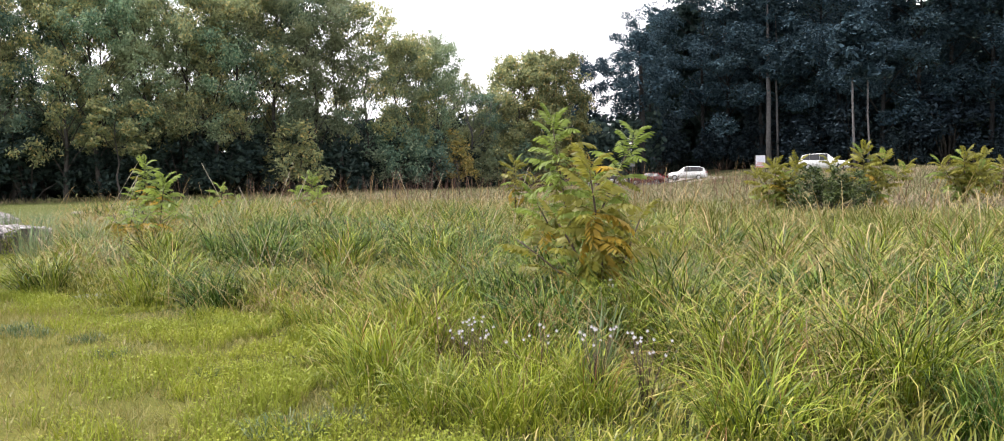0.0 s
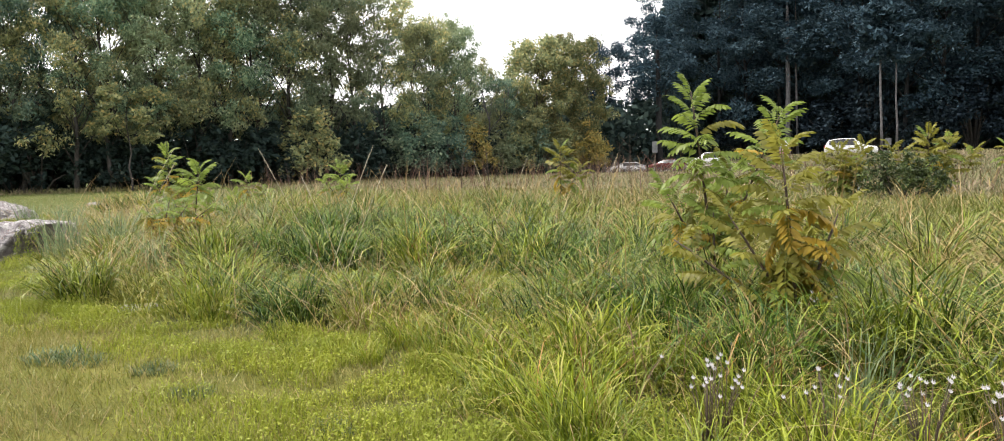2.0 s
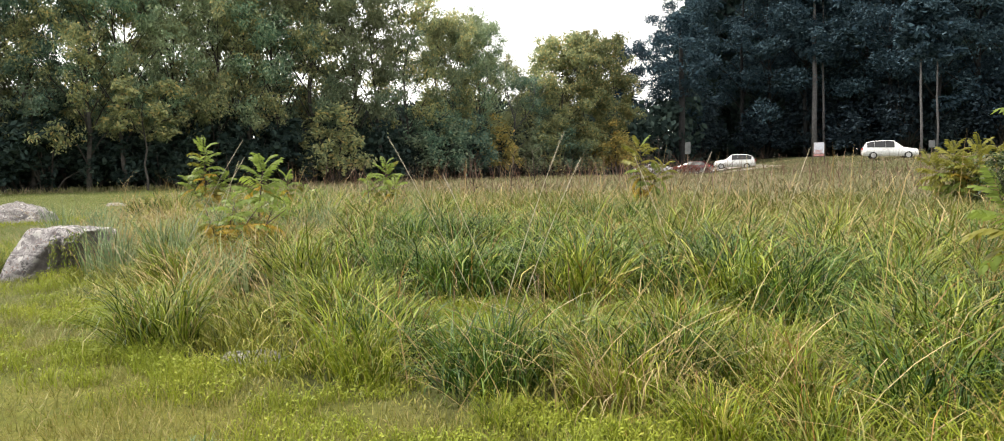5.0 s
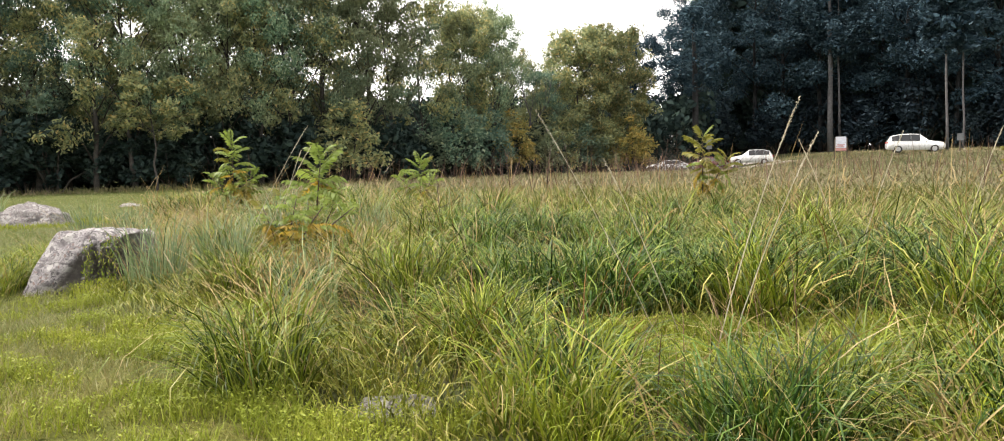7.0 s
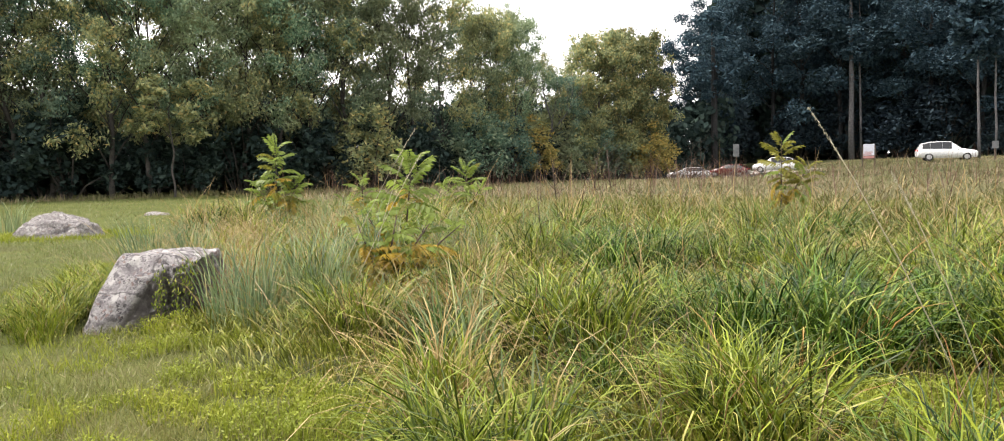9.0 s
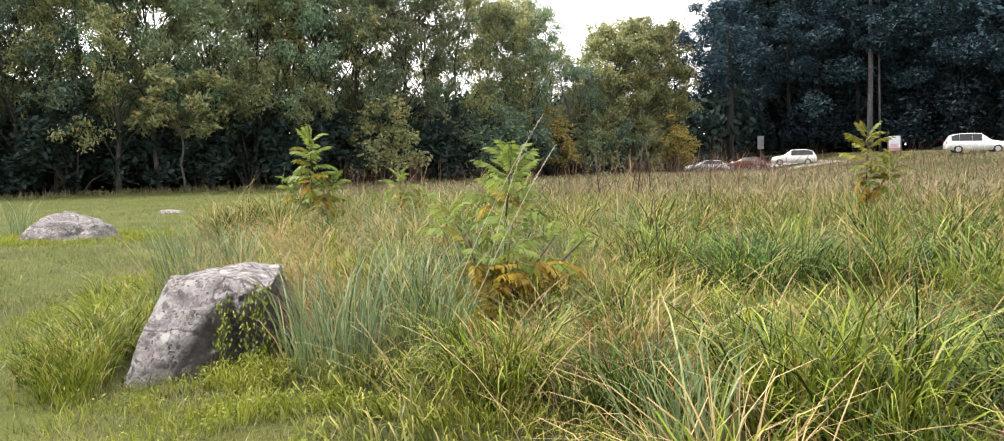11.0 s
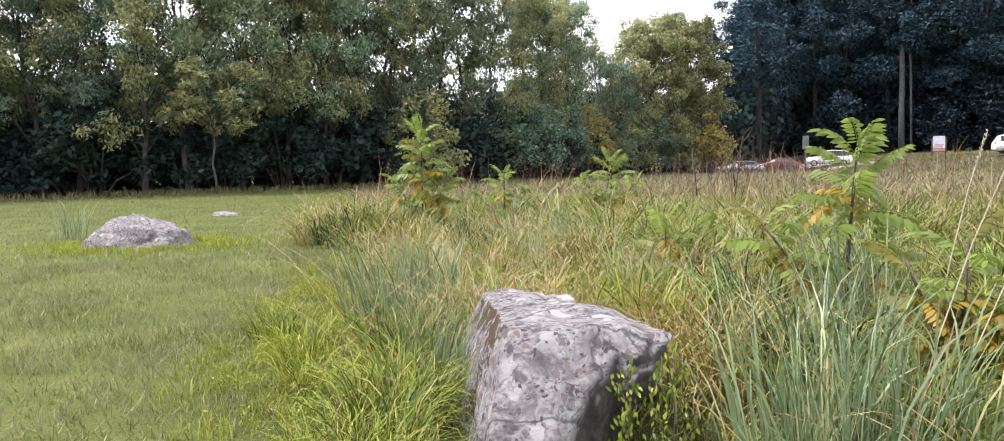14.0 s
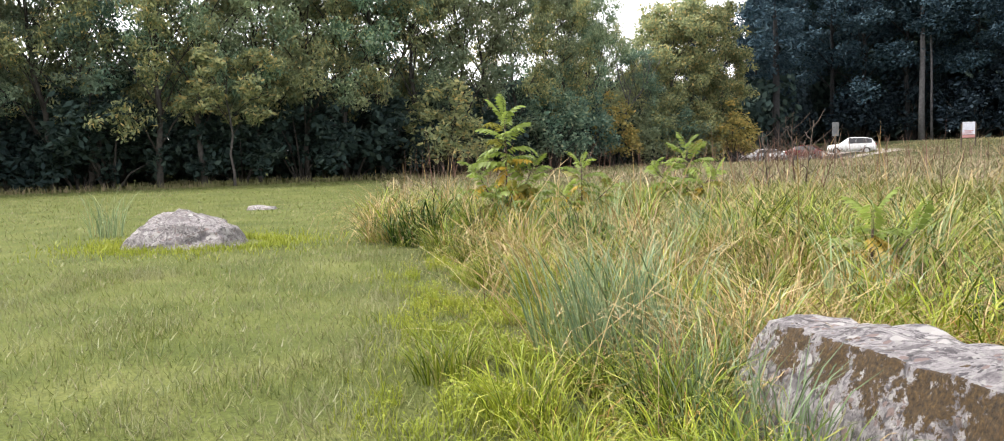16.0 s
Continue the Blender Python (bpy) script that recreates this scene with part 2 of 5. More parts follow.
GROUND = ground_material()
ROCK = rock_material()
LAWN = leaf_material("lawn_blades", [(0.0, (0.087, 0.114, 0.032)), (0.5, (0.142, 0.170, 0.038)), (0.8, (0.207, 0.212, 0.075)), (1.0, (0.282, 0.248, 0.157))], patch=(0.200, 0.198, 0.101), patch_scale=1.2, vary=0.0, dry=(1.25, 1.10, 0.82))
MEADOW = leaf_material("meadow_blades", [(0.0, (0.032, 0.045, 0.008)), (0.35, (0.080, 0.104, 0.016)), (0.6, (0.159, 0.180, 0.028)), (0.8, (0.244, 0.240, 0.060)), (1.0, (0.37, 0.315, 0.14))], patch=(0.170, 0.189, 0.028), patch_scale=0.35, vary=0.0, thin=0.18, dry=(1.124, 1.071, 0.920))
MEADOW_MID = leaf_material("soft_meadow_blades", [(0.0, (0.05, 0.072, 0.014)), (0.4, (0.112, 0.142, 0.028)), (0.75, (0.185, 0.188, 0.055)), (1.0, (0.275, 0.235, 0.115))], patch=(0.108, 0.152, 0.026), patch_scale=0.3, vary=0.0, thin=0.2, shine=0.15, dry=(1.16, 1.0, 1.1))
MEADOW_FAR = leaf_material("dry_meadow_blades", [(0.0, (0.098, 0.10, 0.04)), (0.35, (0.165, 0.152, 0.074)), (0.7, (0.225, 0.182, 0.112)), (1.0, (0.285, 0.212, 0.158))], patch=(0.142, 0.146, 0.062), patch_scale=0.12, vary=0.0, shine=0.1)
CLUMP_GREEN = leaf_material("tussock_green", [(0.0, (0.016, 0.03, 0.005)), (0.3, (0.062, 0.094, 0.008)), (0.6, (0.160, 0.208, 0.016)), (0.88, (0.235, 0.270, 0.034)), (1.0, (0.35, 0.31, 0.11))], thin=0.16, vary=0.4, shine=0.2)
CLUMP_DARK = leaf_material("tussock_dark_green", [(0.0, (0.006, 0.02, 0.002)), (0.45, (0.03, 0.078, 0.007)), (0.8, (0.105, 0.168, 0.02)), (1.0, (0.27, 0.28, 0.08))], thin=0.12, vary=0.4, shine=0.2)
CLUMP_LIME = leaf_material("tussock_yellow_green", [(0.0, (0.05, 0.08, 0.008)), (0.45, (0.160, 0.202, 0.014)), (0.8, (0.242, 0.278, 0.026)), (1.0, (0.35, 0.32, 0.11))], vary=0.4, shine=0.2)
CLUMP_BLUE = leaf_material("reed_blue_green", [(0.0, (0.075, 0.115, 0.048)), (0.6, (0.200, 0.272, 0.140)), (0.9, (0.280, 0.329, 0.177)), (1.0, (0.364, 0.341, 0.177))], shine=0.4)
TUFT_BLUE = leaf_material("blue_green_tuft", [(0.0, (0.05, 0.085, 0.04)), (0.6, (0.085, 0.13, 0.062)), (1.0, (0.15, 0.18, 0.09))])
RUSSET = leaf_material("russet_blades", [(0.0, (0.13, 0.055, 0.022)), (0.5, (0.27, 0.13, 0.045)), (1.0, (0.40, 0.23, 0.08))], thin=0.15, vary=0.3)
STRAW = leaf_material("straw_stems", [(0.0, (0.185, 0.12, 0.045)), (0.5, (0.315, 0.23, 0.098)), (1.0, (0.40, 0.315, 0.17))], thin=0.15, vary=0.3)
PALE_STALK = leaf_material("pale_stalk", [(0.0, (0.34, 0.30, 0.22)), (1.0, (0.48, 0.44, 0.35))], thin=0.1, vary=0.2)
RUST = leaf_material("rust_brown_stems", [(0.0, (0.078, 0.039, 0.033)), (0.6, (0.163, 0.091, 0.065)), (1.0, (0.273, 0.189, 0.138))], thin=0.1)
WEEDS = leaf_material("low_weed_leaves", [(0.0, (0.16, 0.20, 0.018)), (0.6, (0.255, 0.285, 0.032)), (1.0, (0.32, 0.32, 0.06))], patch=(0.18, 0.22, 0.03), patch_scale=0.7, vary=0.0, shine=0.12)
SUMAC_GREEN = leaf_material("sumac_leaf_green", [(0.0, (0.105, 0.165, 0.03)), (0.6, (0.185, 0.245, 0.052)), (1.0, (0.25, 0.285, 0.08))], thin=0.5, vary=0.3)
SUMAC_OLIVE = leaf_material("sumac_leaf_olive", [(0.0, (0.10, 0.12, 0.024)), (0.6, (0.195, 0.19, 0.036)), (1.0, (0.30, 0.25, 0.048))], thin=0.5, vary=0.4)
SUMAC_GOLD = leaf_material("sumac_leaf_gold", [(0.0, (0.20, 0.175, 0.03)), (0.45, (0.345, 0.26, 0.038)), (1.0, (0.45, 0.265, 0.038))], thin=0.5, vary=0.4)
TREE_LEAF = leaf_material("locust_leaves", [(0.0, (0.08, 0.138, 0.104)), (0.5, (0.165, 0.265, 0.195)), (0.85, (0.27, 0.37, 0.265)), (1.0, (0.40, 0.45, 0.28))], thin=0.5, patch=(0.25, 0.255, 0.14), patch_scale=0.13, shine=0.08, rough=0.65, vary=0.6)
TREE_GOLD = leaf_material("turning_leaves", [(0.0, (0.14, 0.182, 0.108)), (0.5, (0.28, 0.315, 0.172)), (0.85, (0.40, 0.40, 0.20)), (1.0, (0.53, 0.41, 0.18))], shine=0.08, rough=0.65, thin=0.5, vary=0.4)
YOUNG_LEAF = leaf_material("young_tree_leaves", [(0.0, (0.12, 0.145, 0.075)), (0.5, (0.215, 0.235, 0.115)), (0.85, (0.31, 0.305, 0.14)), (1.0, (0.45, 0.34, 0.13))], shine=0.08, rough=0.65, thin=0.46, vary=0.4)
AUTUMN_LEAF = leaf_material("autumn_leaves", [(0.0, (0.20, 0.19, 0.07)), (0.5, (0.36, 0.315, 0.11)), (0.85, (0.47, 0.37, 0.12)), (1.0, (0.54, 0.34, 0.11))], shine=0.08, rough=0.65, thin=0.46, vary=0.3)
# Shade under the trees and a bluish veil are in this leaf colour.
SHRUB_SHADE = leaf_material("shaded_understorey_leaves", [(0.0, (0.017, 0.03, 0.03)), (0.6, (0.034, 0.057, 0.053)), (1.0, (0.055, 0.08, 0.068))], shine=0.08, rough=0.65, thin=0.25)
# Bluish haze of the distance is mixed into these leaf tones.
WOOD_LEAF_HAZED = leaf_material("hazed_wood_leaves", [(0.0, (0.022, 0.043, 0.064)), (0.6, (0.043, 0.078, 0.10)), (1.0, (0.078, 0.12, 0.148))], shine=0.06, rough=0.7, thin=0.2, vary=0.3)
# Canopy shade and haze are in this colour, darker than the crowns above.
WOOD_SHADE = leaf_material("shaded_undergrowth_leaves", [(0.0, (0.014, 0.023, 0.034)), (0.6, (0.027, 0.043, 0.056)), (1.0, (0.046, 0.068, 0.08))], shine=0.06, rough=0.7, thin=0.2)
BARK = solid_material("grey_bark", (0.03, 0.027, 0.024), (0.07, 0.062, 0.055), 4.0, 0.9, bump=0.5)
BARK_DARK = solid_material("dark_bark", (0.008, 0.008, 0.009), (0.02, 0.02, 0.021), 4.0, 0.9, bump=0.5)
BARK_PALE = solid_material("pale_bark", (0.065, 0.063, 0.066), (0.12, 0.116, 0.118), 3.0, 0.9, bump=0.4)
TWIG = solid_material("brown_twig", (0.04, 0.027, 0.018), (0.08, 0.052, 0.036), 20.0, 0.8, bump=0.1)


# ---------------------------------------------------------------- mesh builders
rng = np.random.default_rng(7)


def mesh_arrays(name, verts, quads, tris, material, smooth=False):
    me = bpy.data.meshes.new(name)
    quads = np.asarray(quads, dtype=np.int64).reshape(-1, 4)
    tris = np.asarray(tris, dtype=np.int64).reshape(-1, 3)
    me.vertices.add(len(verts))
    me.vertices.foreach_set("co", np.asarray(verts, dtype=np.float32).ravel())
    loops = np.concatenate([quads.ravel(), tris.ravel()]).astype(np.int32)
    starts = np.concatenate([np.arange(len(quads)) * 4, len(quads) * 4 + np.arange(len(tris)) * 3]).astype(np.int32)
    me.loops.add(len(loops))
    me.loops.foreach_set("vertex_index", loops)
    me.polygons.add(len(starts))
    me.polygons.foreach_set("loop_start", starts)
    if smooth:
        me.polygons.foreach_set("use_smooth", np.ones(len(starts), dtype=bool))
    me.update(calc_edges=True)
    me.materials.append(material)
    return me


class Soup:
    """Gathers many small strips and leaves into one mesh."""

    def __init__(self):
        self.v, self.q, self.t, self.n = [], [], [], 0

    def put(self, v, q, t):
        self.v.append(v)
        self.q.append(np.asarray(q, dtype=np.int64).reshape(-1, 4) + self.n)
        self.t.append(np.asarray(t, dtype=np.int64).reshape(-1, 3) + self.n)
        self.n += len(v)

    def blades(self, base, az, lean, bend, length, width, levels=3, twist=None, curve=2.4):
        """Arching tapered grass blades, one for each row of base."""
        n = len(base)
        twist = rng.uniform(-1.2, 1.2, n) if twist is None else twist
        side = np.stack([-np.sin(az + twist), np.cos(az + twist), np.zeros(n)], 1)
        pos, rows = base.astype(float).copy(), []
        for k in range(levels + 1):
            s = k / levels
            if k == levels:
                rows.append(pos.copy()[:, None, :])
            else:
                w = (width * (1.0 - 0.55 * s ** 1.5) * 0.5)[:, None]
                rows.append(np.stack([pos - side * w, pos + side * w], 1))
            ang = np.minimum(lean + bend * ((k + 0.5) / levels) ** curve, 2.75)
            step = (length / levels)[:, None]
            pos = pos + step * np.stack([np.sin(ang) * np.cos(az), np.sin(ang) * np.sin(az), np.cos(ang)], 1)
        v = np.concatenate(rows, 1)
        per = 2 * levels + 1
        o = (np.arange(n) * per)[:, None]
        q = [np.concatenate([o + 2 * k, o + 2 * k + 1, o + 2 * k + 3, o + 2 * k + 2], 1) for k in range(levels - 1)]
        q = np.stack(q, 1).reshape(-1, 4) if q else np.zeros((0, 4), int)
        last = 2 * (levels - 1)
        self.put(v.reshape(-1, 3), q, np.concatenate([o + last, o + last + 1, o + last + 2], 1))

    def leaves(self, centre, along, across, length, width, fold=0.15):
        """Folded diamond leaves: two triangles with a crease along the middle."""
        up = np.cross(along, across)
        half, wide = (length * 0.5)[:, None], (width * 0.5)[:, None]
        a, b = centre - along * half, centre + along * half
        c = centre + across * wide + up * wide * fold
        d = centre - across * wide + up * wide * fold
        v = np.stack([a, c, b, d], 1).reshape(-1, 3)
        o = (np.arange(len(centre)) * 4)[:, None]
        self.put(v, np.zeros((0, 4), int), np.concatenate([np.concatenate([o, o + 1, o + 2], 1), np.concatenate([o, o + 2, o + 3], 1)]))

    def mesh(self, name, material):
        return mesh_arrays(name, np.concatenate(self.v), np.concatenate(self.q), np.concatenate(self.t), material)


def unit(v):
    return v / np.maximum(np.linalg.norm(v, axis=-1, keepdims=True), 1e-9)


def part(name, bm, material, parent, label=""):
    me = bpy.data.meshes.new(name)
    bm.to_mesh(me)
    bm.free()
    me.materials.append(material)
    ob = new(name, me)
    ob.parent = parent
    return tagged(ob, label)


def part_mesh(name, me, parent, label=""):
    ob = new(name, me)
    ob.parent = parent
    return tagged(ob, label)


def thing(name, place, label, category, group="", kind="", turn=0.0, size=1.0):
    e = new(name)
    e.empty_display_size = 0.1
    e.matrix_basis = pose(*place, 0, 0, turn) @ Matrix.Scale(size, 4)
    return tagged(e, label, category, group, kind)


def tube(bm, points, radii, sides=7):
    """A tapered tube through points."""
    rings = []
    for k, (p, r) in enumerate(zip(points, radii)):
        p = Vector(p)
        a, b = Vector(points[max(k - 1, 0)]), Vector(points[min(k + 1, len(points) - 1)])
        d = (b - a).normalized() if (b - a).length > 1e-6 else Vector((0, 0, 1))
        x = d.orthogonal().normalized() if k == 0 else (rings_x - d * rings_x.dot(d)).normalized()
        rings_x = x
        y = d.cross(x)
        rings.append([bm.verts.new(p + (x * math.cos(2 * math.pi * i / sides) + y * math.sin(2 * math.pi * i / sides)) * r) for i in range(sides)])
    for lo, hi in zip(rings, rings[1:]):
        for i in range(sides):
            f = bm.faces.new((lo[i], lo[(i + 1) % sides], hi[(i + 1) % sides], hi[i]))
            f.smooth = True
    bm.faces.new(rings[-1])
    bm.faces.new(rings[0][::-1])


def box(bm, centre, size, bevel=0.0, turn=None):
    m = Matrix.Translation(centre) @ (turn or Matrix.Identity(4)) @ Matrix.Diagonal((*size, 1))
    made = bmesh.ops.create_cube(bm, size=1.0, matrix=m)["verts"]
    if bevel:
        edges = list({e for v in made for e in v.link_edges})
        bmesh.ops.bevel(bm, geom=edges, offset=bevel, segments=2, affect="EDGES", profile=0.6)


def wave(x, y, scale, seed):
    """Smooth value noise between 0 and 1 on the plan."""
    x, y = np.asarray(x) / scale + seed * 17.3, np.asarray(y) / scale - seed * 9.1
    i, j = np.floor(x), np.floor(y)
    u, w = x - i, y - j
    u, w = u * u * (3 - 2 * u), w * w * (3 - 2 * w)
    h = lambda a, b: np.mod(np.sin(a * 127.1 + b * 311.7 + seed * 74.7) * 43758.5453, 1.0)
    return (h(i, j) * (1 - u) + h(i + 1, j) * u) * (1 - w) + (h(i, j + 1) * (1 - u) + h(i + 1, j + 1) * u) * w


def ease(v):
    v = np.clip(v, 0, 1)
    return v * v * (3 - 2 * v)


def height(x, y):
    """The lie of the land: level lawn, a low rise towards the road, a dip where the cars stand."""
    x, y = np.asarray(x, dtype=float), np.asarray(y, dtype=float)
    rise = 1.2 * ease((x - 21) / 18) * ease((y - 12) / 55)
    rise = rise - 0.6 * ease((y - 70) / 15) * (1 - ease((x - 18) / 10)) * ease((x + 6) / 8)
    near = 1 - ease((np.hypot(x, y - 20) - 60) / 60)
    return rise + near * (0.10 * (wave(x, y, 6.0, 3) - 0.5) + 0.04 * (wave(x, y, 1.7, 5) - 0.5))


EDGE_Y = [-30, -10, 0, 2, 3, 4.5, 6.3, 7.4, 7.9, 9, 11, 12.8, 13.3, 15, 17, 20, 23.5, 25.5, 30, 46, 60, 90]
EDGE_X = [22, 15, 6.5, 3.4, 2.4, 1.9, 1.2, 0, -1.5, -3.6, -5.2, -6.4, -7.5, -8.9, -9.6, -10.1, -10.6, -11.6, -12.3, -15, -17, -20]


def past_edge(x, y):
    """Metres past the mown edge, into the meadow."""
    wobble = 0.7 * (wave(x, y, 1.6, 11) - 0.5) + 0.5 * (wave(x, y, 0.6, 12) - 0.5)
    return np.asarray(x) - np.interp(y, EDGE_Y, EDGE_X) + wobble


def from_walk(x, y):
    """Metres from the line that the lawn's user walks along the meadow."""
    a, b = np.array([3.6, -2.0]), np.array([-9.2, 11.9])
    p = np.stack([np.asarray(x), np.asarray(y)], -1)
    s = np.clip(((p - a) @ (b - a)) / ((b - a) @ (b - a)), 0, 1)
    return np.linalg.norm(p - (a + s[..., None] * (b - a)), axis=-1)


# ---------------------------------------------------------------- ground
def ground_sheet():
    u = np.linspace(-1, 1, 181)
    grid = lambda mid: mid + 36 * u + 1700 * np.sign(u) * np.abs(u) ** 7
    gx, gy = np.meshgrid(grid(-2), grid(24))
    n = len(u)
    v = np.stack([gx, gy, height(gx, gy)], -1).reshape(-1, 3)
    i = (np.arange(n - 1)[:, None] * n + np.arange(n - 1)[None]).ravel()
    me = mesh_arrays("ground", v, np.stack([i, i + 1, i + n + 1, i + n], 1), [], GROUND, smooth=True)
    mask = me.attributes.new("meadow", "FLOAT", "POINT")
    mask.data.foreach_set("value", ease(past_edge(v[:, 0], v[:, 1]) / 3.0 + 0.45).astype(np.float32))
    return tagged(new("ground", me), "mown green lawn running into an unmown meadow", "ground", kind="structure")


ground_sheet()


# ---------------------------------------------------------------- boulders
def boulder(place, corners, seed, rough, label, cuts=26, moss=None, split=None, flank=None, worn=0.2, dull=0.0):
    """A block through eight corners (four below, four above), worn round; split gives the crease, as heights and
    distances along x, past which the face is cut back; flank is the side on which moss hangs."""
    bm = bmesh.new()
    bmesh.ops.create_cube(bm, size=2.0)
    bmesh.ops.subdivide_edges(bm, edges=bm.edges[:], cuts=cuts, use_grid_fill=True)
    c = [Vector(p) for p in corners]
    off = Vector((seed * 3.7, seed * 1.3, seed * 5.1))
    for v in bm.verts:
        p = v.co.copy()
        r = p.normalized() * 1.25
        p = p.lerp(r, worn)
        x, y, z = (p.x + 1) / 2, (p.y + 1) / 2, (p.z + 1) / 2
        lo = (c[0] * (1 - x) + c[1] * x) * (1 - y) + (c[3] * (1 - x) + c[2] * x) * y
        hi = (c[4] * (1 - x) + c[5] * x) * (1 - y) + (c[7] * (1 - x) + c[6] * x) * y
        q = lo.lerp(hi, z)
        d = noise.fractal(q * 1.6 + off, 1.0, 2.0, 5) * rough + abs(noise.noise(q * 3.1 + off)) * rough * 0.7
        layer = abs(math.sin(q.z * 17 + 3 * noise.noise(q * 2.2 + off))) * (1 - abs(p.normalized().z))
        chip = 0.0
        if split:
            past = q.x - float(np.interp(q.z, [k[0] for k in split], [k[1] for k in split])) + noise.noise(q * 5 + off) * 0.035
            if past > 0 and p.y < 0.2:
                chip = min(0.2, 0.04 * min(1.0, past / 0.05) + past * 0.4) * (1.0 - float(ease((q.z - 0.38) / 0.28)))
                chip += 0.035 * math.floor(3 * noise.noise(q * 4.5 + off) + 3 * noise.noise(Vector((q.x * 9, 0, q.z * 3)) + off)) * min(1.0, past / 0.06)
        q = q + Vector((0, chip, 0))
        v.co = q + p.normalized() * (d + noise.noise(q * 6 + off) * rough * 0.35 + noise.noise(q * 14 + off) * rough * 0.22 - layer * rough * 0.12)
    for k in range(3 if split else 0):
        bmesh.ops.smooth_vert(bm, verts=bm.verts, factor=0.5, use_axis_x=True, use_axis_y=True, use_axis_z=True)
    for f in bm.faces:
        f.smooth = True
    me = bpy.data.meshes.new("boulder")
    bm.to_mesh(me)
    bm.free()
    me.materials.append(ROCK)
    mask = me.attributes.new("moss", "FLOAT", "POINT")
    if moss:
        side = Vector(flank).normalized()
        near = [min((v.co - Vector(m)).length for m in moss) for v in me.vertices]
        mask.data.foreach_set("value", [max(0.0, 1.0 - g / 0.5) * float(ease((v.normal.dot(side) - 0.2) / 0.3)) for g, v in zip(near, me.vertices)])
    bare = me.attributes.new("bare_shade", "FLOAT", "POINT")
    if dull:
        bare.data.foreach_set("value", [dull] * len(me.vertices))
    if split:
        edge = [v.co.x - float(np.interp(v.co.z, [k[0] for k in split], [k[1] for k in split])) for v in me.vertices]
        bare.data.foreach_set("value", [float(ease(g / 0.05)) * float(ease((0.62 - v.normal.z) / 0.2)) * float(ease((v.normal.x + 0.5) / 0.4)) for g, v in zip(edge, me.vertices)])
    ob = new("boulder", me)
    ob.location = place
    return tagged(ob, label, "boulder", "boulders on the lawn")


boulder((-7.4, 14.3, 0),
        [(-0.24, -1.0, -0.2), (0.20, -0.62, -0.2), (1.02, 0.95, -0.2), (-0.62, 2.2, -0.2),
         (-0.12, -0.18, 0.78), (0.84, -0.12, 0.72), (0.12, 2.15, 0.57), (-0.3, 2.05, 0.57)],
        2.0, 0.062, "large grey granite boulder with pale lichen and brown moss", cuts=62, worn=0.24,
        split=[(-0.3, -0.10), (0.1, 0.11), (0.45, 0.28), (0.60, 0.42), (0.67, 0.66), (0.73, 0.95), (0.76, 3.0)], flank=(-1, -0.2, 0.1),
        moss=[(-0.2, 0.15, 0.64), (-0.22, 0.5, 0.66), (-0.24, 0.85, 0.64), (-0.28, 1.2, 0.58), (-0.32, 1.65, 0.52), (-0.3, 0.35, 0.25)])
boulder((-14.8, 25.6, -0.05),
        [(-1.45, -0.6, -0.35), (1.0, -0.8, -0.35), (0.95, 0.8, -0.35), (-1.35, 0.9, -0.35),
         (-0.85, -0.35, 0.58), (0.62, -0.45, 0.40), (0.6, 0.5, 0.44), (-0.65, 0.6, 0.66)],
        5.0, 0.10, "low grey boulder half sunk in the mown lawn", cuts=26, worn=0.5, dull=0.32)
boulder((-16.3, 34.2, -0.1),
        [(-0.6, -0.4, -0.2), (0.6, -0.4, -0.2), (0.5, 0.4, -0.2), (-0.5, 0.4, -0.2),
         (-0.4, -0.2, 0.2), (0.35, -0.2, 0.16), (0.3, 0.2, 0.18), (-0.35, 0.25, 0.22)],
        9.0, 0.05, "small flat grey stone showing above the lawn", cuts=8, dull=0.2)


boulder((-2.35, 8.95, -0.06),
        [(-0.32, -0.2, -0.1), (0.34, -0.18, -0.1), (0.3, 0.2, -0.1), (-0.3, 0.18, -0.1),
         (-0.24, -0.14, 0.1), (0.26, -0.12, 0.07), (0.22, 0.14, 0.09), (-0.22, 0.12, 0.12)],
        13.0, 0.03, "small pale flat stone among grass tussocks", cuts=8)


# ---------------------------------------------------------------- trees
def crown_leaves(soup, centres, radii, count, size, flat=0.65, slim=0.5, shell=0.6, hang=0.0):
    """Leaves thrown round the ends of twigs, denser at the outside of each clump."""
    n = len(centres) * count
    c = np.repeat(centres, count, 0)
    r = np.repeat(radii, count)[:, None]
    d = unit(rng.normal(size=(n, 3)))
    p = c + d * r * (rng.uniform(0.1, 1.0, (n, 1)) ** shell) * np.array([1, 1, flat])
    along = unit(rng.normal(size=(n, 3)) * np.array([1, 1, 0.55 + hang]) + d * 0.5 - np.array([0, 0, 0.25 + 0.5 * hang]))
    across = unit(np.cross(along, rng.normal(size=(n, 3)) * (0.6 + hang) + np.array([0, 0, 1.0])))
    length = size * rng.uniform(0.6, 1.3, n)
    soup.leaves(p, along, across, length, length * slim * rng.uniform(0.8, 1.2, n))


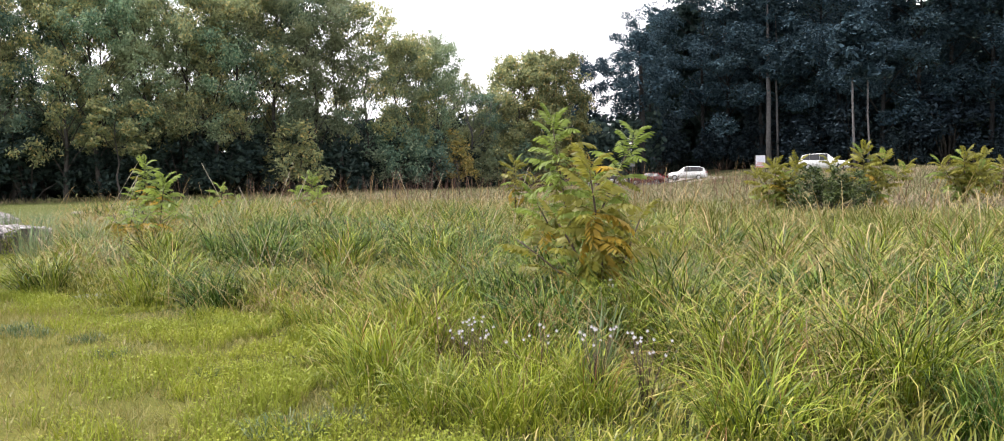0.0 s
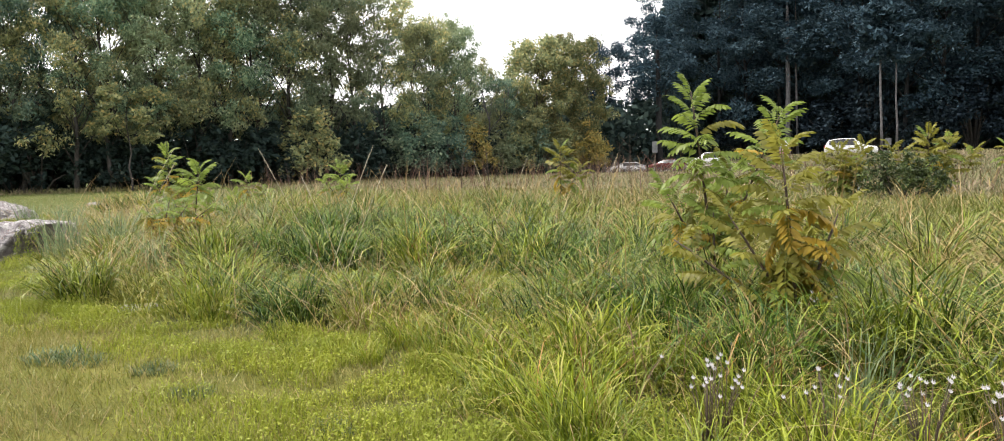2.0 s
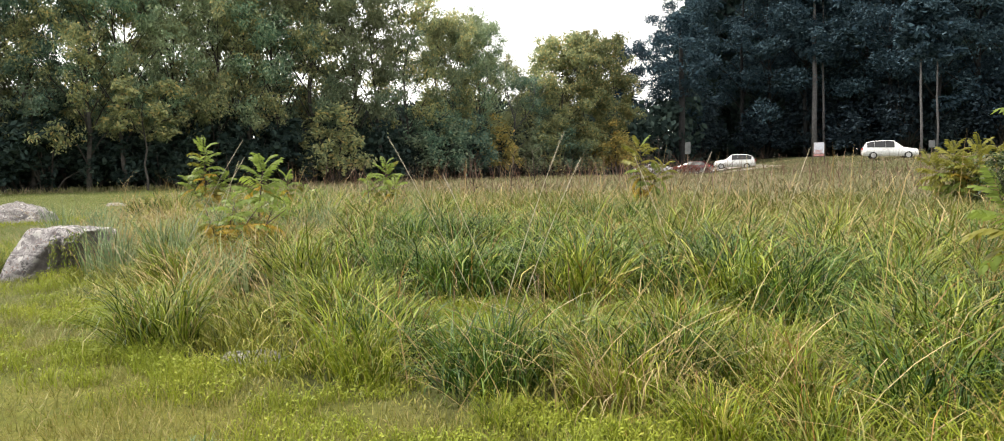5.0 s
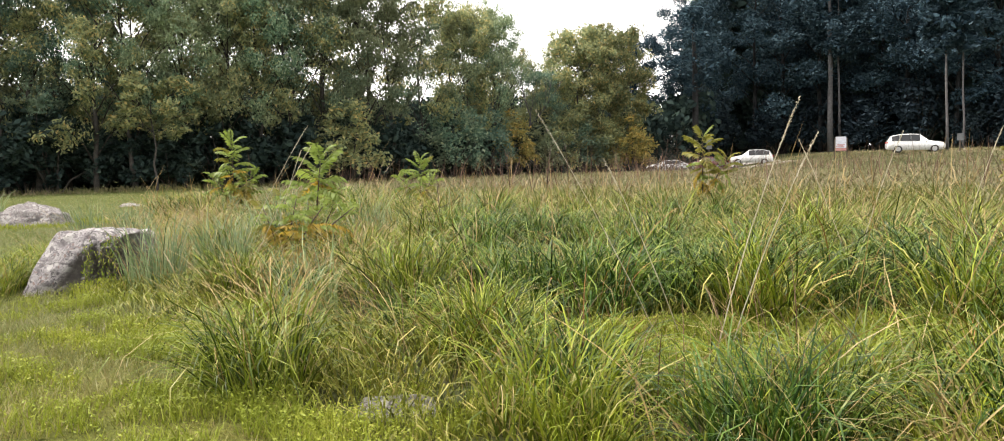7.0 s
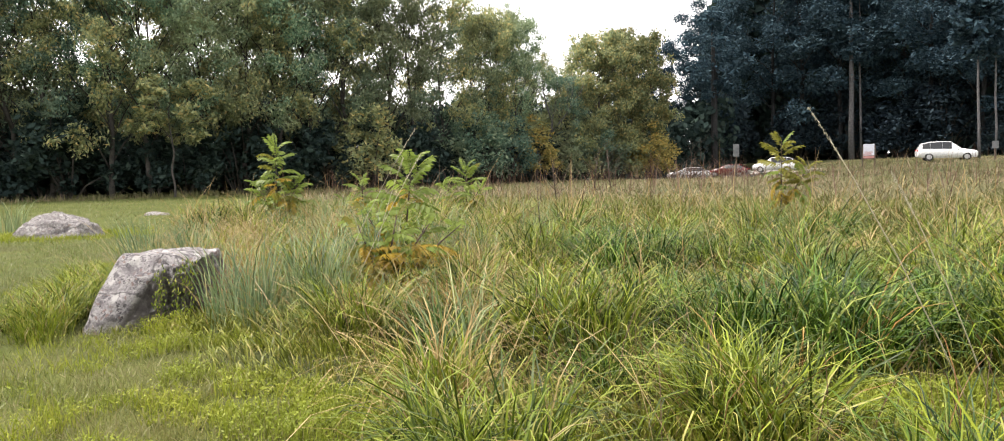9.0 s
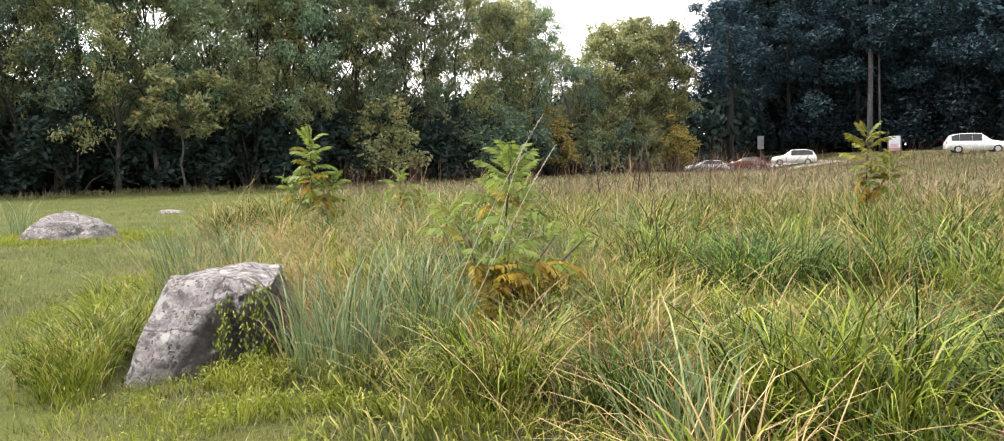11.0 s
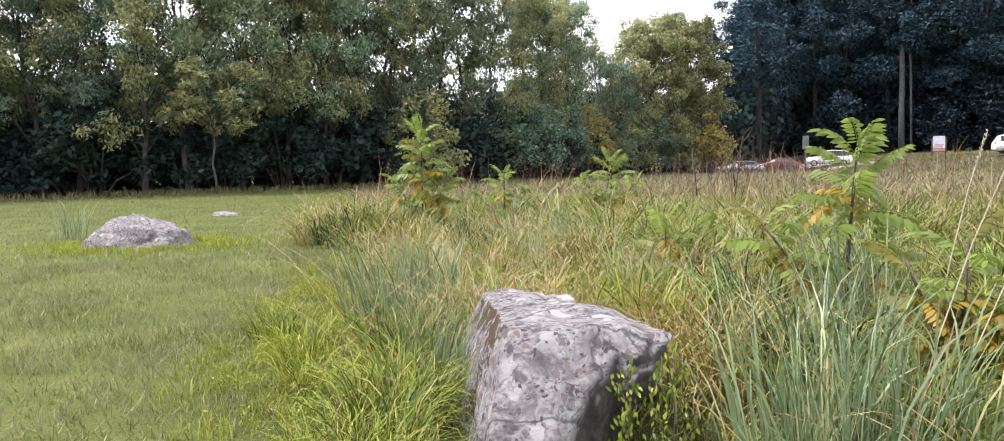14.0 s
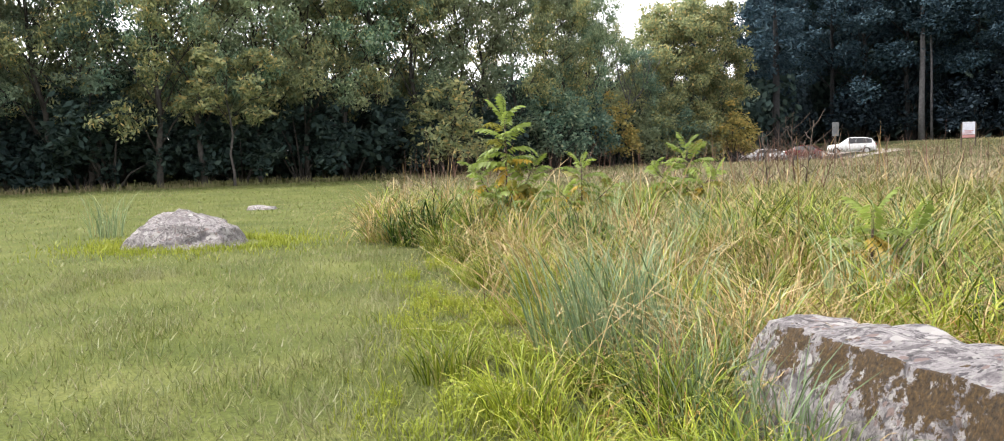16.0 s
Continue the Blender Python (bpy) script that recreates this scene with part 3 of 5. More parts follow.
def tree(name, seed, tall, bole, spread, clumps, per, leaf, leaf_mat, bark, label, slim=1.0, narrow=0.5, limbs=15, dome=False, puff=1.0, shell=0.6, climb=1.0):
    """A tapered trunk that forks into limbs, and a crown of leaf clumps with gaps."""
    rnd = random.Random(seed)
    root = thing(name, (0, 0, 0), label, "tree")
    bm = bmesh.new()
    lean = Vector((rnd.uniform(-0.05, 0.05), rnd.uniform(-0.05, 0.05), 0))
    r0 = tall * 0.0125 * slim
    stem = [Vector((0, 0, -0.3)) + lean * tall * s + Vector((rnd.uniform(-1, 1), rnd.uniform(-1, 1), 0)) * 0.18 * climb ** 2 * min(1.0, 2.5 * s) + Vector((0, 0, tall * 0.93 * s)) for s in (0, 0.15, 0.3, 0.45, 0.6, 0.75, 0.9, 1.0)]
    tube(bm, stem, [r0 * k for k in (1.35, 1.0, 0.9, 0.78, 0.6, 0.42, 0.22, 0.08)], 8)
    ends, sizes = [], []
    for k in range(limbs):
        s = bole + (0.97 - bole) * (k + rnd.random() * 0.6) / limbs
        f = s * 7
        i = min(int(f), 6)
        start = stem[i].lerp(stem[i + 1], f - i)
        ang = k * 2.4 + rnd.uniform(-0.5, 0.5)
        shape = math.sin(math.pi * min(1.0, 0.30 + 0.62 * (s - bole) / (1 - bole))) ** 0.7
        if dome:
            shape = math.sin(math.pi * (0.22 + 0.64 * (s - bole) / (1 - bole))) ** 0.5
        reach = spread * shape * rnd.uniform(0.65, 1.1)
        out = Vector((math.cos(ang), math.sin(ang), 0))
        up = reach * climb
        pts = [start, start + out * reach * 0.35 + Vector((0, 0, up * 0.35)), start + out * reach * 0.7 + Vector((0, 0, up * 0.6)), start + out * reach + Vector((0, 0, up * rnd.uniform(0.55, 0.85)))]
        tube(bm, pts, [r0 * 0.38 * (1.2 - s), r0 * 0.27 * (1.2 - s), r0 * 0.16 * (1.2 - s), 0.012], 5)
        for j in range(max(2, round(clumps / limbs))):
            u = rnd.uniform(0.45, 1.08)
            p = pts[1].lerp(pts[3], u) + Vector((rnd.gauss(0, 0.13), rnd.gauss(0, 0.13), rnd.gauss(0, 0.10))) * spread
            if j % 3 == 0:
                tube(bm, [pts[1].lerp(pts[2], 0.6), p], [0.03, 0.008], 4)
            ends.append(p)
            sizes.append(spread * rnd.uniform(0.15, 0.30) * (15 / limbs) ** 0.3 * puff)
    part("trunk", bm, bark, root)
    s = Soup()
    crown_leaves(s, np.array(ends), np.array(sizes), per, leaf, 0.6 + 0.25 * (climb > 1), narrow, shell, climb - 1.0)
    part_mesh("crown", s.mesh("crown", leaf_mat), root)
    return root


def shrub(name, seed, tall, wide, clumps, per, leaf, leaf_mat, label, category="shrub"):
    """Many stems from one base under an uneven mass of leaves."""
    rnd = random.Random(seed)
    root = thing(name, (0, 0, 0), label, category)
    bm = bmesh.new()
    ends, sizes = [], []
    for k in range(clumps):
        a, rr = rnd.uniform(0, 6.28), math.sqrt(rnd.random()) * wide * 0.5
        top = tall * (1 - 0.45 * (rr / (wide * 0.5)) ** 2) * rnd.uniform(0.25, 1.0)
        p = Vector((math.cos(a) * rr, math.sin(a) * rr, top))
        ends.append(p)
        sizes.append(min(wide, tall) * rnd.uniform(0.10, 0.2))
        if k % 4 == 0:
            tube(bm, [Vector((p.x * 0.12, p.y * 0.12, -0.1)), Vector((p.x * 0.45, p.y * 0.45, top * 0.55)), p], [0.035 * tall / 3, 0.022 * tall / 3, 0.006], 5)
    part("stem", bm, BARK, root)
    s = Soup()
    crown_leaves(s, np.array(ends), np.array(sizes), per, leaf, 0.8)
    part_mesh("foliage", s.mesh("foliage", leaf_mat), root)
    return root


def on_ground(x, y, turn=0.0, size=1.0, stretch=1.0):
    return pose(x, y, float(height(x, y)), 0, 0, turn) @ Matrix.Diagonal((size, size, size * stretch, 1))


def spread_out(kinds, spots, sizes, group):
    """Copies of a few model trees along a line; the models themselves take the first places."""
    rnd = random.Random(len(spots) * 13 + 1)
    for k, ((x, y), size) in enumerate(zip(spots, sizes)):
        turn = rnd.uniform(0, 360)
        ob = kinds[k] if k < len(kinds) else copy_thing(kinds[k % len(kinds)], pose(0, 0, 0))
        ob.matrix_basis = on_ground(x, y, turn, size, rnd.uniform(0.94, 1.08))
        tagged(ob, group=group)


HEDGE = [(-46, 49.4), (-33, 51.5), (-24, 54), (-13, 61.5), (-2, 73), (5, 79.5)]


def along(line, s):
    """The point a share s of the way along a line, and its direction."""
    p = np.array(line, dtype=float)
    step = np.linalg.norm(np.diff(p, axis=0), axis=1)
    d = s * step.sum()
    for k, l in enumerate(step):
        if d <= l or k == len(step) - 1:
            t = (p[k + 1] - p[k]) / l
            return p[k] + t * d, t
        d -= l


LOCUSTS = [(16.5, 0.16, 3.7, TREE_LEAF, "tall slender locust tree with open green crown"),
           (15.5, 0.12, 3.4, TREE_GOLD, "tall locust tree with yellowing olive leaves"),
           (17.5, 0.2, 3.9, TREE_LEAF, "tall slender locust tree with open green crown"),
           (15.0, 0.1, 3.4, TREE_LEAF, "tall slender locust tree with open green crown"),
           (16.0, 0.14, 3.7, TREE_GOLD, "tall locust tree with yellowing olive leaves")]
front = [tree("locust_tree", 10 + k, t, b, sp, 250, 70, 0.27, m, BARK, lab, 0.75, 0.40, 25, False, 1.1, 0.9, 1.7) for k, (t, b, sp, m, lab) in enumerate(LOCUSTS)]
sparse = [tree("locust_tree", 24 + k, t, b, sp * 0.95, 190, 66, 0.27, m, BARK, lab, 0.6, 0.40, 21, False, 1.1, 0.9, 1.8) for k, (t, b, sp, m, lab) in enumerate(LOCUSTS[:2])]
back = [tree("locust_tree", 20 + k, t, b, sp, 200, 36, 0.38, m, BARK, lab, 0.75, 0.42, 21, False, 1.2, 1.0, 1.7) for k, (t, b, sp, m, lab) in enumerate(LOCUSTS[:3])]
rt = random.Random(4)


def crest(x):
    """How tall the row of locusts stands along the lawn: it falls towards its northern end."""
    return float(np.interp(x, [-46, -22, -12, -9.3, -7.6, -6, -2.5, -1.2, 0.5, 4], [15.0, 15.2, 16.8, 16.6, 14.4, 13.8, 13.8, 11.0, 9.0, 8.5]))


planted = set()
for kinds, count, away in ((front, 22, 1.0), (back, 13, 5.5)):
    for k in range(count):
        u = (k + 0.5 + rt.uniform(-0.25, 0.25)) / count
        p, d = along(HEDGE, min(max(u, 0.01), 0.995))
        q = p + np.array([-d[1], d[0]]) * (away + rt.uniform(-1.0, 1.0))
        if kinds is back and q[0] > -15:
            continue
        j = k % len(kinds) if q[0] < -11.5 else k % 2
        size = crest(q[0]) / LOCUSTS[j][0] * rt.uniform(0.96, 1.06)
        model = kinds[j] if q[0] < -11.5 else sparse[j]
        ob = copy_thing(model, pose(0, 0, 0)) if model in planted else model
        planted.add(model)
        ob.matrix_basis = on_ground(q[0], q[1], rt.uniform(0, 360), size)
        tagged(ob, group="locust trees along the lawn")

ob = copy_thing(sparse[0], pose(0, 0, 0))
ob.matrix_basis = on_ground(-2.7, 73.0, 40, 0.72, 1.2)
ob = copy_thing(sparse[1], pose(0, 0, 0))
ob.matrix_basis = on_ground(-5.2, 70.5, 200, 0.75, 1.2)

bushy = [shrub("shrub", 31, 4.2, 4.6, 50, 46, 0.42, SHRUB_SHADE, "understorey shrub with tree shade in its dark leaf colour"),
         shrub("shrub", 32, 3.4, 4.2, 46, 46, 0.42, SHRUB_SHADE, "understorey shrub with tree shade in its dark leaf colour"),
         shrub("shrub", 33, 5.0, 4.4, 50, 46, 0.4, SHRUB_SHADE, "tall shrub under the tree edge with shade in its leaf colour")]
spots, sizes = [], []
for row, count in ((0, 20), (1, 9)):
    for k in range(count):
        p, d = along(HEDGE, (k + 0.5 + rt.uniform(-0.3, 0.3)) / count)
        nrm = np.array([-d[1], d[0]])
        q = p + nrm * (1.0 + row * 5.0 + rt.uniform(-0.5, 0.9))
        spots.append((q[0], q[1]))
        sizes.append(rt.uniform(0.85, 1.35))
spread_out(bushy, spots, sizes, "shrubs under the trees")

young = [tree("young_tree", 44 + k, t, 0.04, sp, 230, 72, 0.30, m, BARK, "young tree with light olive-green leaves", 0.7, 0.5, 20, False, 1.0, 0.8, 1.5) for k, (t, sp, m) in enumerate([(15.0, 3.9, YOUNG_LEAF), (13.5, 3.6, TREE_GOLD)])]
spread_out(young, [(9.3, 84.0), (5.4, 80.6), (7.6, 82.4), (3.0, 79.0), (11.0, 85.0)], [0.98, 1.05, 0.82, 0.70, 0.70], "young trees at the wood's edge")


def bare_tree(x, y, tall, seed):
    """A dead standing tree: forked grey limbs with no leaves."""
    rnd = random.Random(seed)
    root = thing("dead_tree", (x, y, float(height(x, y))), "bare grey dead tree standing among leafy trees", "tree", "dead trees in the row")
    bm = bmesh.new()

    def grow(p, d, length, r, level):
        q = p + d * length * 0.5 + Vector((rnd.gauss(0, 0.05), rnd.gauss(0, 0.05), 0)) * length
        e = q + (d + Vector((rnd.gauss(0, 0.15), rnd.gauss(0, 0.15), 0.1))).normalized() * length * 0.5
        tube(bm, [p, q, e], [r, r * 0.8, r * 0.55], 6)
        if level:
            for k in range(3):
                turn = Vector((rnd.gauss(0, 0.5), rnd.gauss(0, 0.5), rnd.uniform(0.2, 0.7)))
                grow(q.lerp(e, (k + 1) / 3), (d + turn).normalized(), length * rnd.uniform(0.45, 0.7), r * 0.5, level - 1)

    grow(Vector((0, 0, -0.2)), Vector((0, 0, 1)), tall * 0.5, tall * 0.011, 3)
    part("trunk", bm, BARK_PALE, root)
    return root


bare_tree(0.6, 76.0, 11.5, 5)
bare_tree(2.0, 77.5, 10.0, 9)
bare_tree(-3.6, 71.8, 11.0, 14)
turning = [shrub("young_shrub", 42, 5.2, 4.6, 60, 62, 0.32, TREE_GOLD, "tall shrub with yellow-orange turning leaves")]
spread_out(turning, [(-13.0, 59.8), (2.6, 77.0), (7.6, 80.2)], [1.05, 1.1, 1.0], "turning shrubs at the wood's edge")
leafy = [shrub("young_shrub", 47, 5.6, 5.0, 62, 60, 0.3, TREE_LEAF, "tall green shrub in full leaf under the trees")]
spread_out(leafy, [(-3.6, 69.2), (-6.2, 66.8), (1.4, 75.0), (5.2, 78.4)], [1.0, 1.05, 0.9, 1.0], "green shrubs at the wood's edge")
autumn = [shrub("young_shrub", 43, 5.4, 4.0, 56, 60, 0.3, AUTUMN_LEAF, "tall shrub with muted orange autumn leaves")]
spread_out(autumn, [(-1.0, 71.4), (10.6, 80.6)], [1.0, 1.1], "orange shrubs at the wood's edge")

low_tree = tree("young_tree", 55, 7.0, 0.42, 2.3, 60, 70, 0.32, TREE_GOLD, BARK, "small tree with hanging yellow leaves in front of dark shade", 0.8, 0.44)
low_tree.matrix_basis = on_ground(-23.4, 52.0)
tagged(low_tree, group="young trees at the wood's edge")

WOOD = [(13.2, 97.5), (16, 103), (20, 109), (28, 111), (37, 109), (44, 102), (53, 93), (66, 83), (74, 78)]
BACKING = [(27, 125), (36, 127), (54, 121), (72, 104), (92, 91)]
OAKS = [(29.0, 0.18, 7.0), (31.0, 0.22, 7.4), (27.0, 0.14, 6.6), (30.0, 0.2, 7.0)]
oaks = [tree("oak_tree", 60 + k, t, b, sp, 105, 170, 0.46, WOOD_LEAF_HAZED, BARK_DARK, "tall dark green woodland tree with dense crown", 0.8, 0.45, 21, True, 1.25, 0.35) for k, (t, b, sp) in enumerate(OAKS)]
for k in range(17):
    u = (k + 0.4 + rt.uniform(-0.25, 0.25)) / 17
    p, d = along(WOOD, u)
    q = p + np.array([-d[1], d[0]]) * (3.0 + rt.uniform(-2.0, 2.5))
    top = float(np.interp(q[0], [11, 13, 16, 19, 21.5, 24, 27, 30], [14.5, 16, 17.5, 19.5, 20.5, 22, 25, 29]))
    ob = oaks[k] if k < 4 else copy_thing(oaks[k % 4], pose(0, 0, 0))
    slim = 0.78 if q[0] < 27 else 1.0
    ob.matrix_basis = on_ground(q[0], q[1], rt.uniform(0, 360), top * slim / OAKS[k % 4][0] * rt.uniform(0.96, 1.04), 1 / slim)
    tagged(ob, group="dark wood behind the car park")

brush = [shrub("wood_shrub", 71, 8.0, 8.5, 95, 50, 0.55, WOOD_SHADE, "undergrowth at the edge of the wood, canopy shade in its colour"),
         shrub("wood_shrub", 72, 11.0, 8.5, 100, 50, 0.58, WOOD_SHADE, "tall undergrowth at the edge of the wood, canopy shade in its colour")]
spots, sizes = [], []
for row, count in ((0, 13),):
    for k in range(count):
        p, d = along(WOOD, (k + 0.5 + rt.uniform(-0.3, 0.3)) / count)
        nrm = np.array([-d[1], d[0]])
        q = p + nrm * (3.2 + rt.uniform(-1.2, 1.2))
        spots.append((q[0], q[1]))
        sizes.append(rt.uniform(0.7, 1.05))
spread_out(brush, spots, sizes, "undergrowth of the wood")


def edge_tree(x, y, bole, tall, r, spread, label, bark=BARK_PALE):
    """A woodland tree whose long bare bole shows below its crown."""
    root = thing("woodland_tree", (x, y, float(height(x, y))), label, "tree", "boles at the edge of the wood")
    bm = bmesh.new()
    rnd = random.Random(int(x * 10))
    pts = [Vector((rnd.uniform(-0.1, 0.1) - 0.02 * tall * s, 0, tall * s - 0.2)) for s in (0, 0.2, 0.4, 0.6, 0.8, 1.0)]
    tube(bm, pts, [r * k for k in (1.2, 1.0, 0.92, 0.8, 0.5, 0.1)], 9)
    part("trunk", bm, bark, root)
    n = 46
    u = rng.uniform(0, 1, n)
    a = rng.uniform(0, 6.28, n)
    rad = spread * np.sin(np.pi * (0.12 + 0.85 * u)) * np.sqrt(rng.uniform(0.05, 1, n))
    c = np.stack([rad * np.cos(a) - 0.02 * tall * u, rad * np.sin(a), bole + (tall - bole) * u], 1)
    s = Soup()
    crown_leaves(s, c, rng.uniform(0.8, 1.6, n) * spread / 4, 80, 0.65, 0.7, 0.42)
    part_mesh("crown", s.mesh("crown", WOOD_LEAF_HAZED), root)
    return root


edge_tree(40.0, 104.5, 12.5, 25, 0.32, 4.5, "tall woodland tree with a pale grey bole")
edge_tree(41.3, 104.9, 12.0, 22, 0.15, 3.5, "tall woodland tree with a thin pale bole")
edge_tree(38.5, 75.5, 9.2, 15, 0.11, 2.4, "slender young tree with a pale bole")
edge_tree(39.9, 75.2, 8.8, 14, 0.09, 2.2, "slender young tree with a pale bole")
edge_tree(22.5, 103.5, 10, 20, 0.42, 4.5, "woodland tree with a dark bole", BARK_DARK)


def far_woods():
    """The wood's depth behind the first rows, its shade put into the leaf colour."""
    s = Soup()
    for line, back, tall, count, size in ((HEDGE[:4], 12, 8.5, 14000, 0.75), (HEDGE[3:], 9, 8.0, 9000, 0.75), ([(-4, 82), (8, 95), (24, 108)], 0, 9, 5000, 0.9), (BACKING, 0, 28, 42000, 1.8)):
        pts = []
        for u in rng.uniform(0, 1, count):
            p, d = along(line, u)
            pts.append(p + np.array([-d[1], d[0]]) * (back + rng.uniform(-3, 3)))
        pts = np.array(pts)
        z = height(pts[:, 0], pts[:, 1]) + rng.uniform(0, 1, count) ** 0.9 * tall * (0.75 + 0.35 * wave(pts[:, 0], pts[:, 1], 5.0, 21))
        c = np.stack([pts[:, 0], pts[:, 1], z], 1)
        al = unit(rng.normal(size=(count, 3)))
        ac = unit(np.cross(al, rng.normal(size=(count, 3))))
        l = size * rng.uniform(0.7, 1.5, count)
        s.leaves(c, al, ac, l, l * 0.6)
    return tagged(new("far_woods", s.mesh("far_woods", SHRUB_SHADE)), "leaf mass behind the first trees, coloured dark for inner shade", "woods", kind="stuff")


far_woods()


# ---------------------------------------------------------------- sumac and bushes in the meadow
def frond_mesh(seed, length, pairs, leaflet, droop, material):
    """A compound leaf along x: an arching stalk with paired, hanging, lance-shaped leaflets."""
    r = np.random.default_rng(seed)
    s = Soup()
    n = 12
    ang = 0.12 - droop * np.linspace(0, 1, n) ** 1.5
    pts = np.zeros((n, 3))
    for k in range(1, n):
        pts[k] = pts[k - 1] + length / (n - 1) * np.array([math.cos(ang[k]), 0, math.sin(ang[k])])
    side = np.array([0, 1, 0]) * 0.004
    v, q, t = list(pts - side) + list(pts + side), [[k, n + k, n + 1 + k, k + 1] for k in range(n - 1)], []
    for k in range(n - pairs, n):
        w = k / (n - 1)
        root = pts[k]
        d = unit(pts[k] - pts[k - 1])
        size = leaflet * (0.55 + 0.5 * math.sin(math.pi * min(1, w * 0.8 + 0.08)))
        for sg in (-1, 1):
            a = unit(np.array([0, sg * 1.0, 0]) + d * (0.35 + 0.9 * (k == n - 1)) + np.array([0, 0, -0.42]) + r.normal(size=3) * 0.12)
            l = size * r.uniform(0.85, 1.12)
            wide = unit(np.cross(a, np.array([0, 0, 1.0]) + r.normal(size=3) * 0.2)) * l * 0.18
            sag = np.array([0, 0, -0.16 * l])
            o, foot = len(v), (n + k if sg > 0 else k)
            v += [root + a * l * 0.3 + wide * 0.85, root + a * l * 0.3 - wide * 0.85, root + a * l * 0.62 + wide + sag * 0.4, root + a * l * 0.62 - wide + sag * 0.4, root + a * l * 0.95 + sag * 1.6]
            q += [[o, o + 2, o + 3, o + 1]]
            t += [[foot, o, o + 1], [o + 2, o + 4, o + 3]]
    s.put(np.array(v), q, t)
    return s.mesh("frond", material)


FRONDS = {k: [frond_mesh(100 + 7 * j + n, 0.6, 11, 0.18, d, m) for j, d in enumerate((0.5, 0.8, 1.15))] for n, (k, m) in enumerate((("green", SUMAC_GREEN), ("olive", SUMAC_OLIVE), ("gold", SUMAC_GOLD)))}


def sumac(x, y, stems, label, seed, frond=1.0, gold=0.3, top="green"):
    """Leaning stems with fronds set spirally up the top, steep at the tip and level below, and old hanging fronds low down."""
    rnd = random.Random(seed)
    root = thing("sumac", (x, y, float(height(x, y))), label, "sumac", "sumacs in the meadow")
    for dx, dy, tall, top_n, low_n in stems:
        bm = bmesh.new()
        tip = tall - 0.3 * frond
        p = [Vector((0.04 * dx, 0.04 * dy, -0.05)), Vector((dx * 0.35, dy * 0.35, tip * 0.45)), Vector((dx * 0.75, dy * 0.75, tip * 0.8)), Vector((dx, dy, tip))]
        tube(bm, p, [0.019, 0.015, 0.011, 0.006], 6)
        part("stem", bm, TWIG, root)

        def place(u):
            if u < 0.45:
                return p[0].lerp(p[1], u / 0.45)
            return p[1].lerp(p[2], (u - 0.45) / 0.35) if u < 0.8 else p[2].lerp(p[3], (u - 0.8) / 0.2)

        turn = rnd.uniform(0, 360)
        for k in range(top_n + low_n):
            high = k < top_n
            if high:
                rank = (k + 0.5) / top_n
                u, lift = 1.0 - 0.42 * rank, 72 - 66 * rank ** 0.8 + rnd.uniform(-8, 8)
                hue = top if rnd.random() < 0.8 else rnd.choice(["green", "olive"])
            else:
                u, lift = rnd.uniform(0.25, 0.78), rnd.uniform(-45, 15)
                hue = rnd.choices(["gold", "olive", "green"], [gold, 0.5, max(0.1, 0.5 - gold * 0.5)])[0]
            ob = new("frond", rnd.choice(FRONDS[hue]))
            ob.parent = root
            size = frond * (rnd.uniform(0.85, 1.05) * (0.62 + 0.42 * min(1.0, 2.2 * (k + 0.5) / top_n)) if high else rnd.uniform(0.65, 1.0))
            turn += 137.5 + rnd.uniform(-18, 18)
            ob.matrix_basis = Matrix.Translation(place(u)) @ Matrix.Rotation(radians(turn), 4, "Z") @ Matrix.Rotation(radians(-lift), 4, "Y") @ Matrix.Rotation(radians(rnd.uniform(-18, 18)), 4, "X") @ Matrix.Scale(size, 4)
    return root


sumac(4.6, 8.75, [(-0.33, -0.2, 2.68, 20, 8), (0.95, 0.5, 2.47, 18, 9), (0.25, 0.25, 1.8, 12, 10), (-0.55, 0.2, 1.55, 11, 9), (0.5, 0.6, 1.4, 9, 8), (-0.1, -0.3, 1.3, 8, 7)], "young sumac with green tops and olive lower leaves", 1, 0.8, 0.2)
sumac(4.75, 6.5, [(-0.2, -0.08, 2.0, 14, 17), (-0.55, 0.3, 1.4, 8, 11), (0.4, 0.15, 1.4, 8, 11), (-1.0, 0.55, 1.15, 5, 7), (0.1, 0.4, 1.2, 6, 8)], "young sumac with drooping gold and olive leaves", 21, 0.8, 0.42, "olive")
sumac(-9.2, 25.5, [(0.0, 0.0, 2.5, 17, 10), (0.5, 0.2, 1.55, 9, 12), (-0.55, 0.1, 1.5, 8, 12), (0.1, -0.3, 1.1, 5, 10)], "young sumac with bright green top and yellowing lower leaves", 2, 0.95, 0.55)
sumac(-4.75, 16.5, [(0.15, 0.12, 1.95, 14, 5), (-0.6, 0.3, 1.3, 8, 6), (0.35, -0.1, 1.1, 5, 7)], "young sumac with green top and orange lower leaves", 3, 0.85, 1.6)
sumac(-4.75, 14.85, [(0.15, 0.2, 1.25, 6, 16), (-0.3, 0.1, 1.15, 3, 17), (0.55, 0.1, 1.15, 3, 17), (0.9, 0.5, 1.1, 3, 15)], "low sumac with orange and green leaves among reeds", 33, 0.68, 2.4)
sumac(4.0, 26.6, [(0.0, 0.0, 2.4, 14, 12), (0.8, 0.2, 1.7, 9, 9)], "thin sumac with yellow-olive leaves", 4, 1.0, 0.35, "olive")
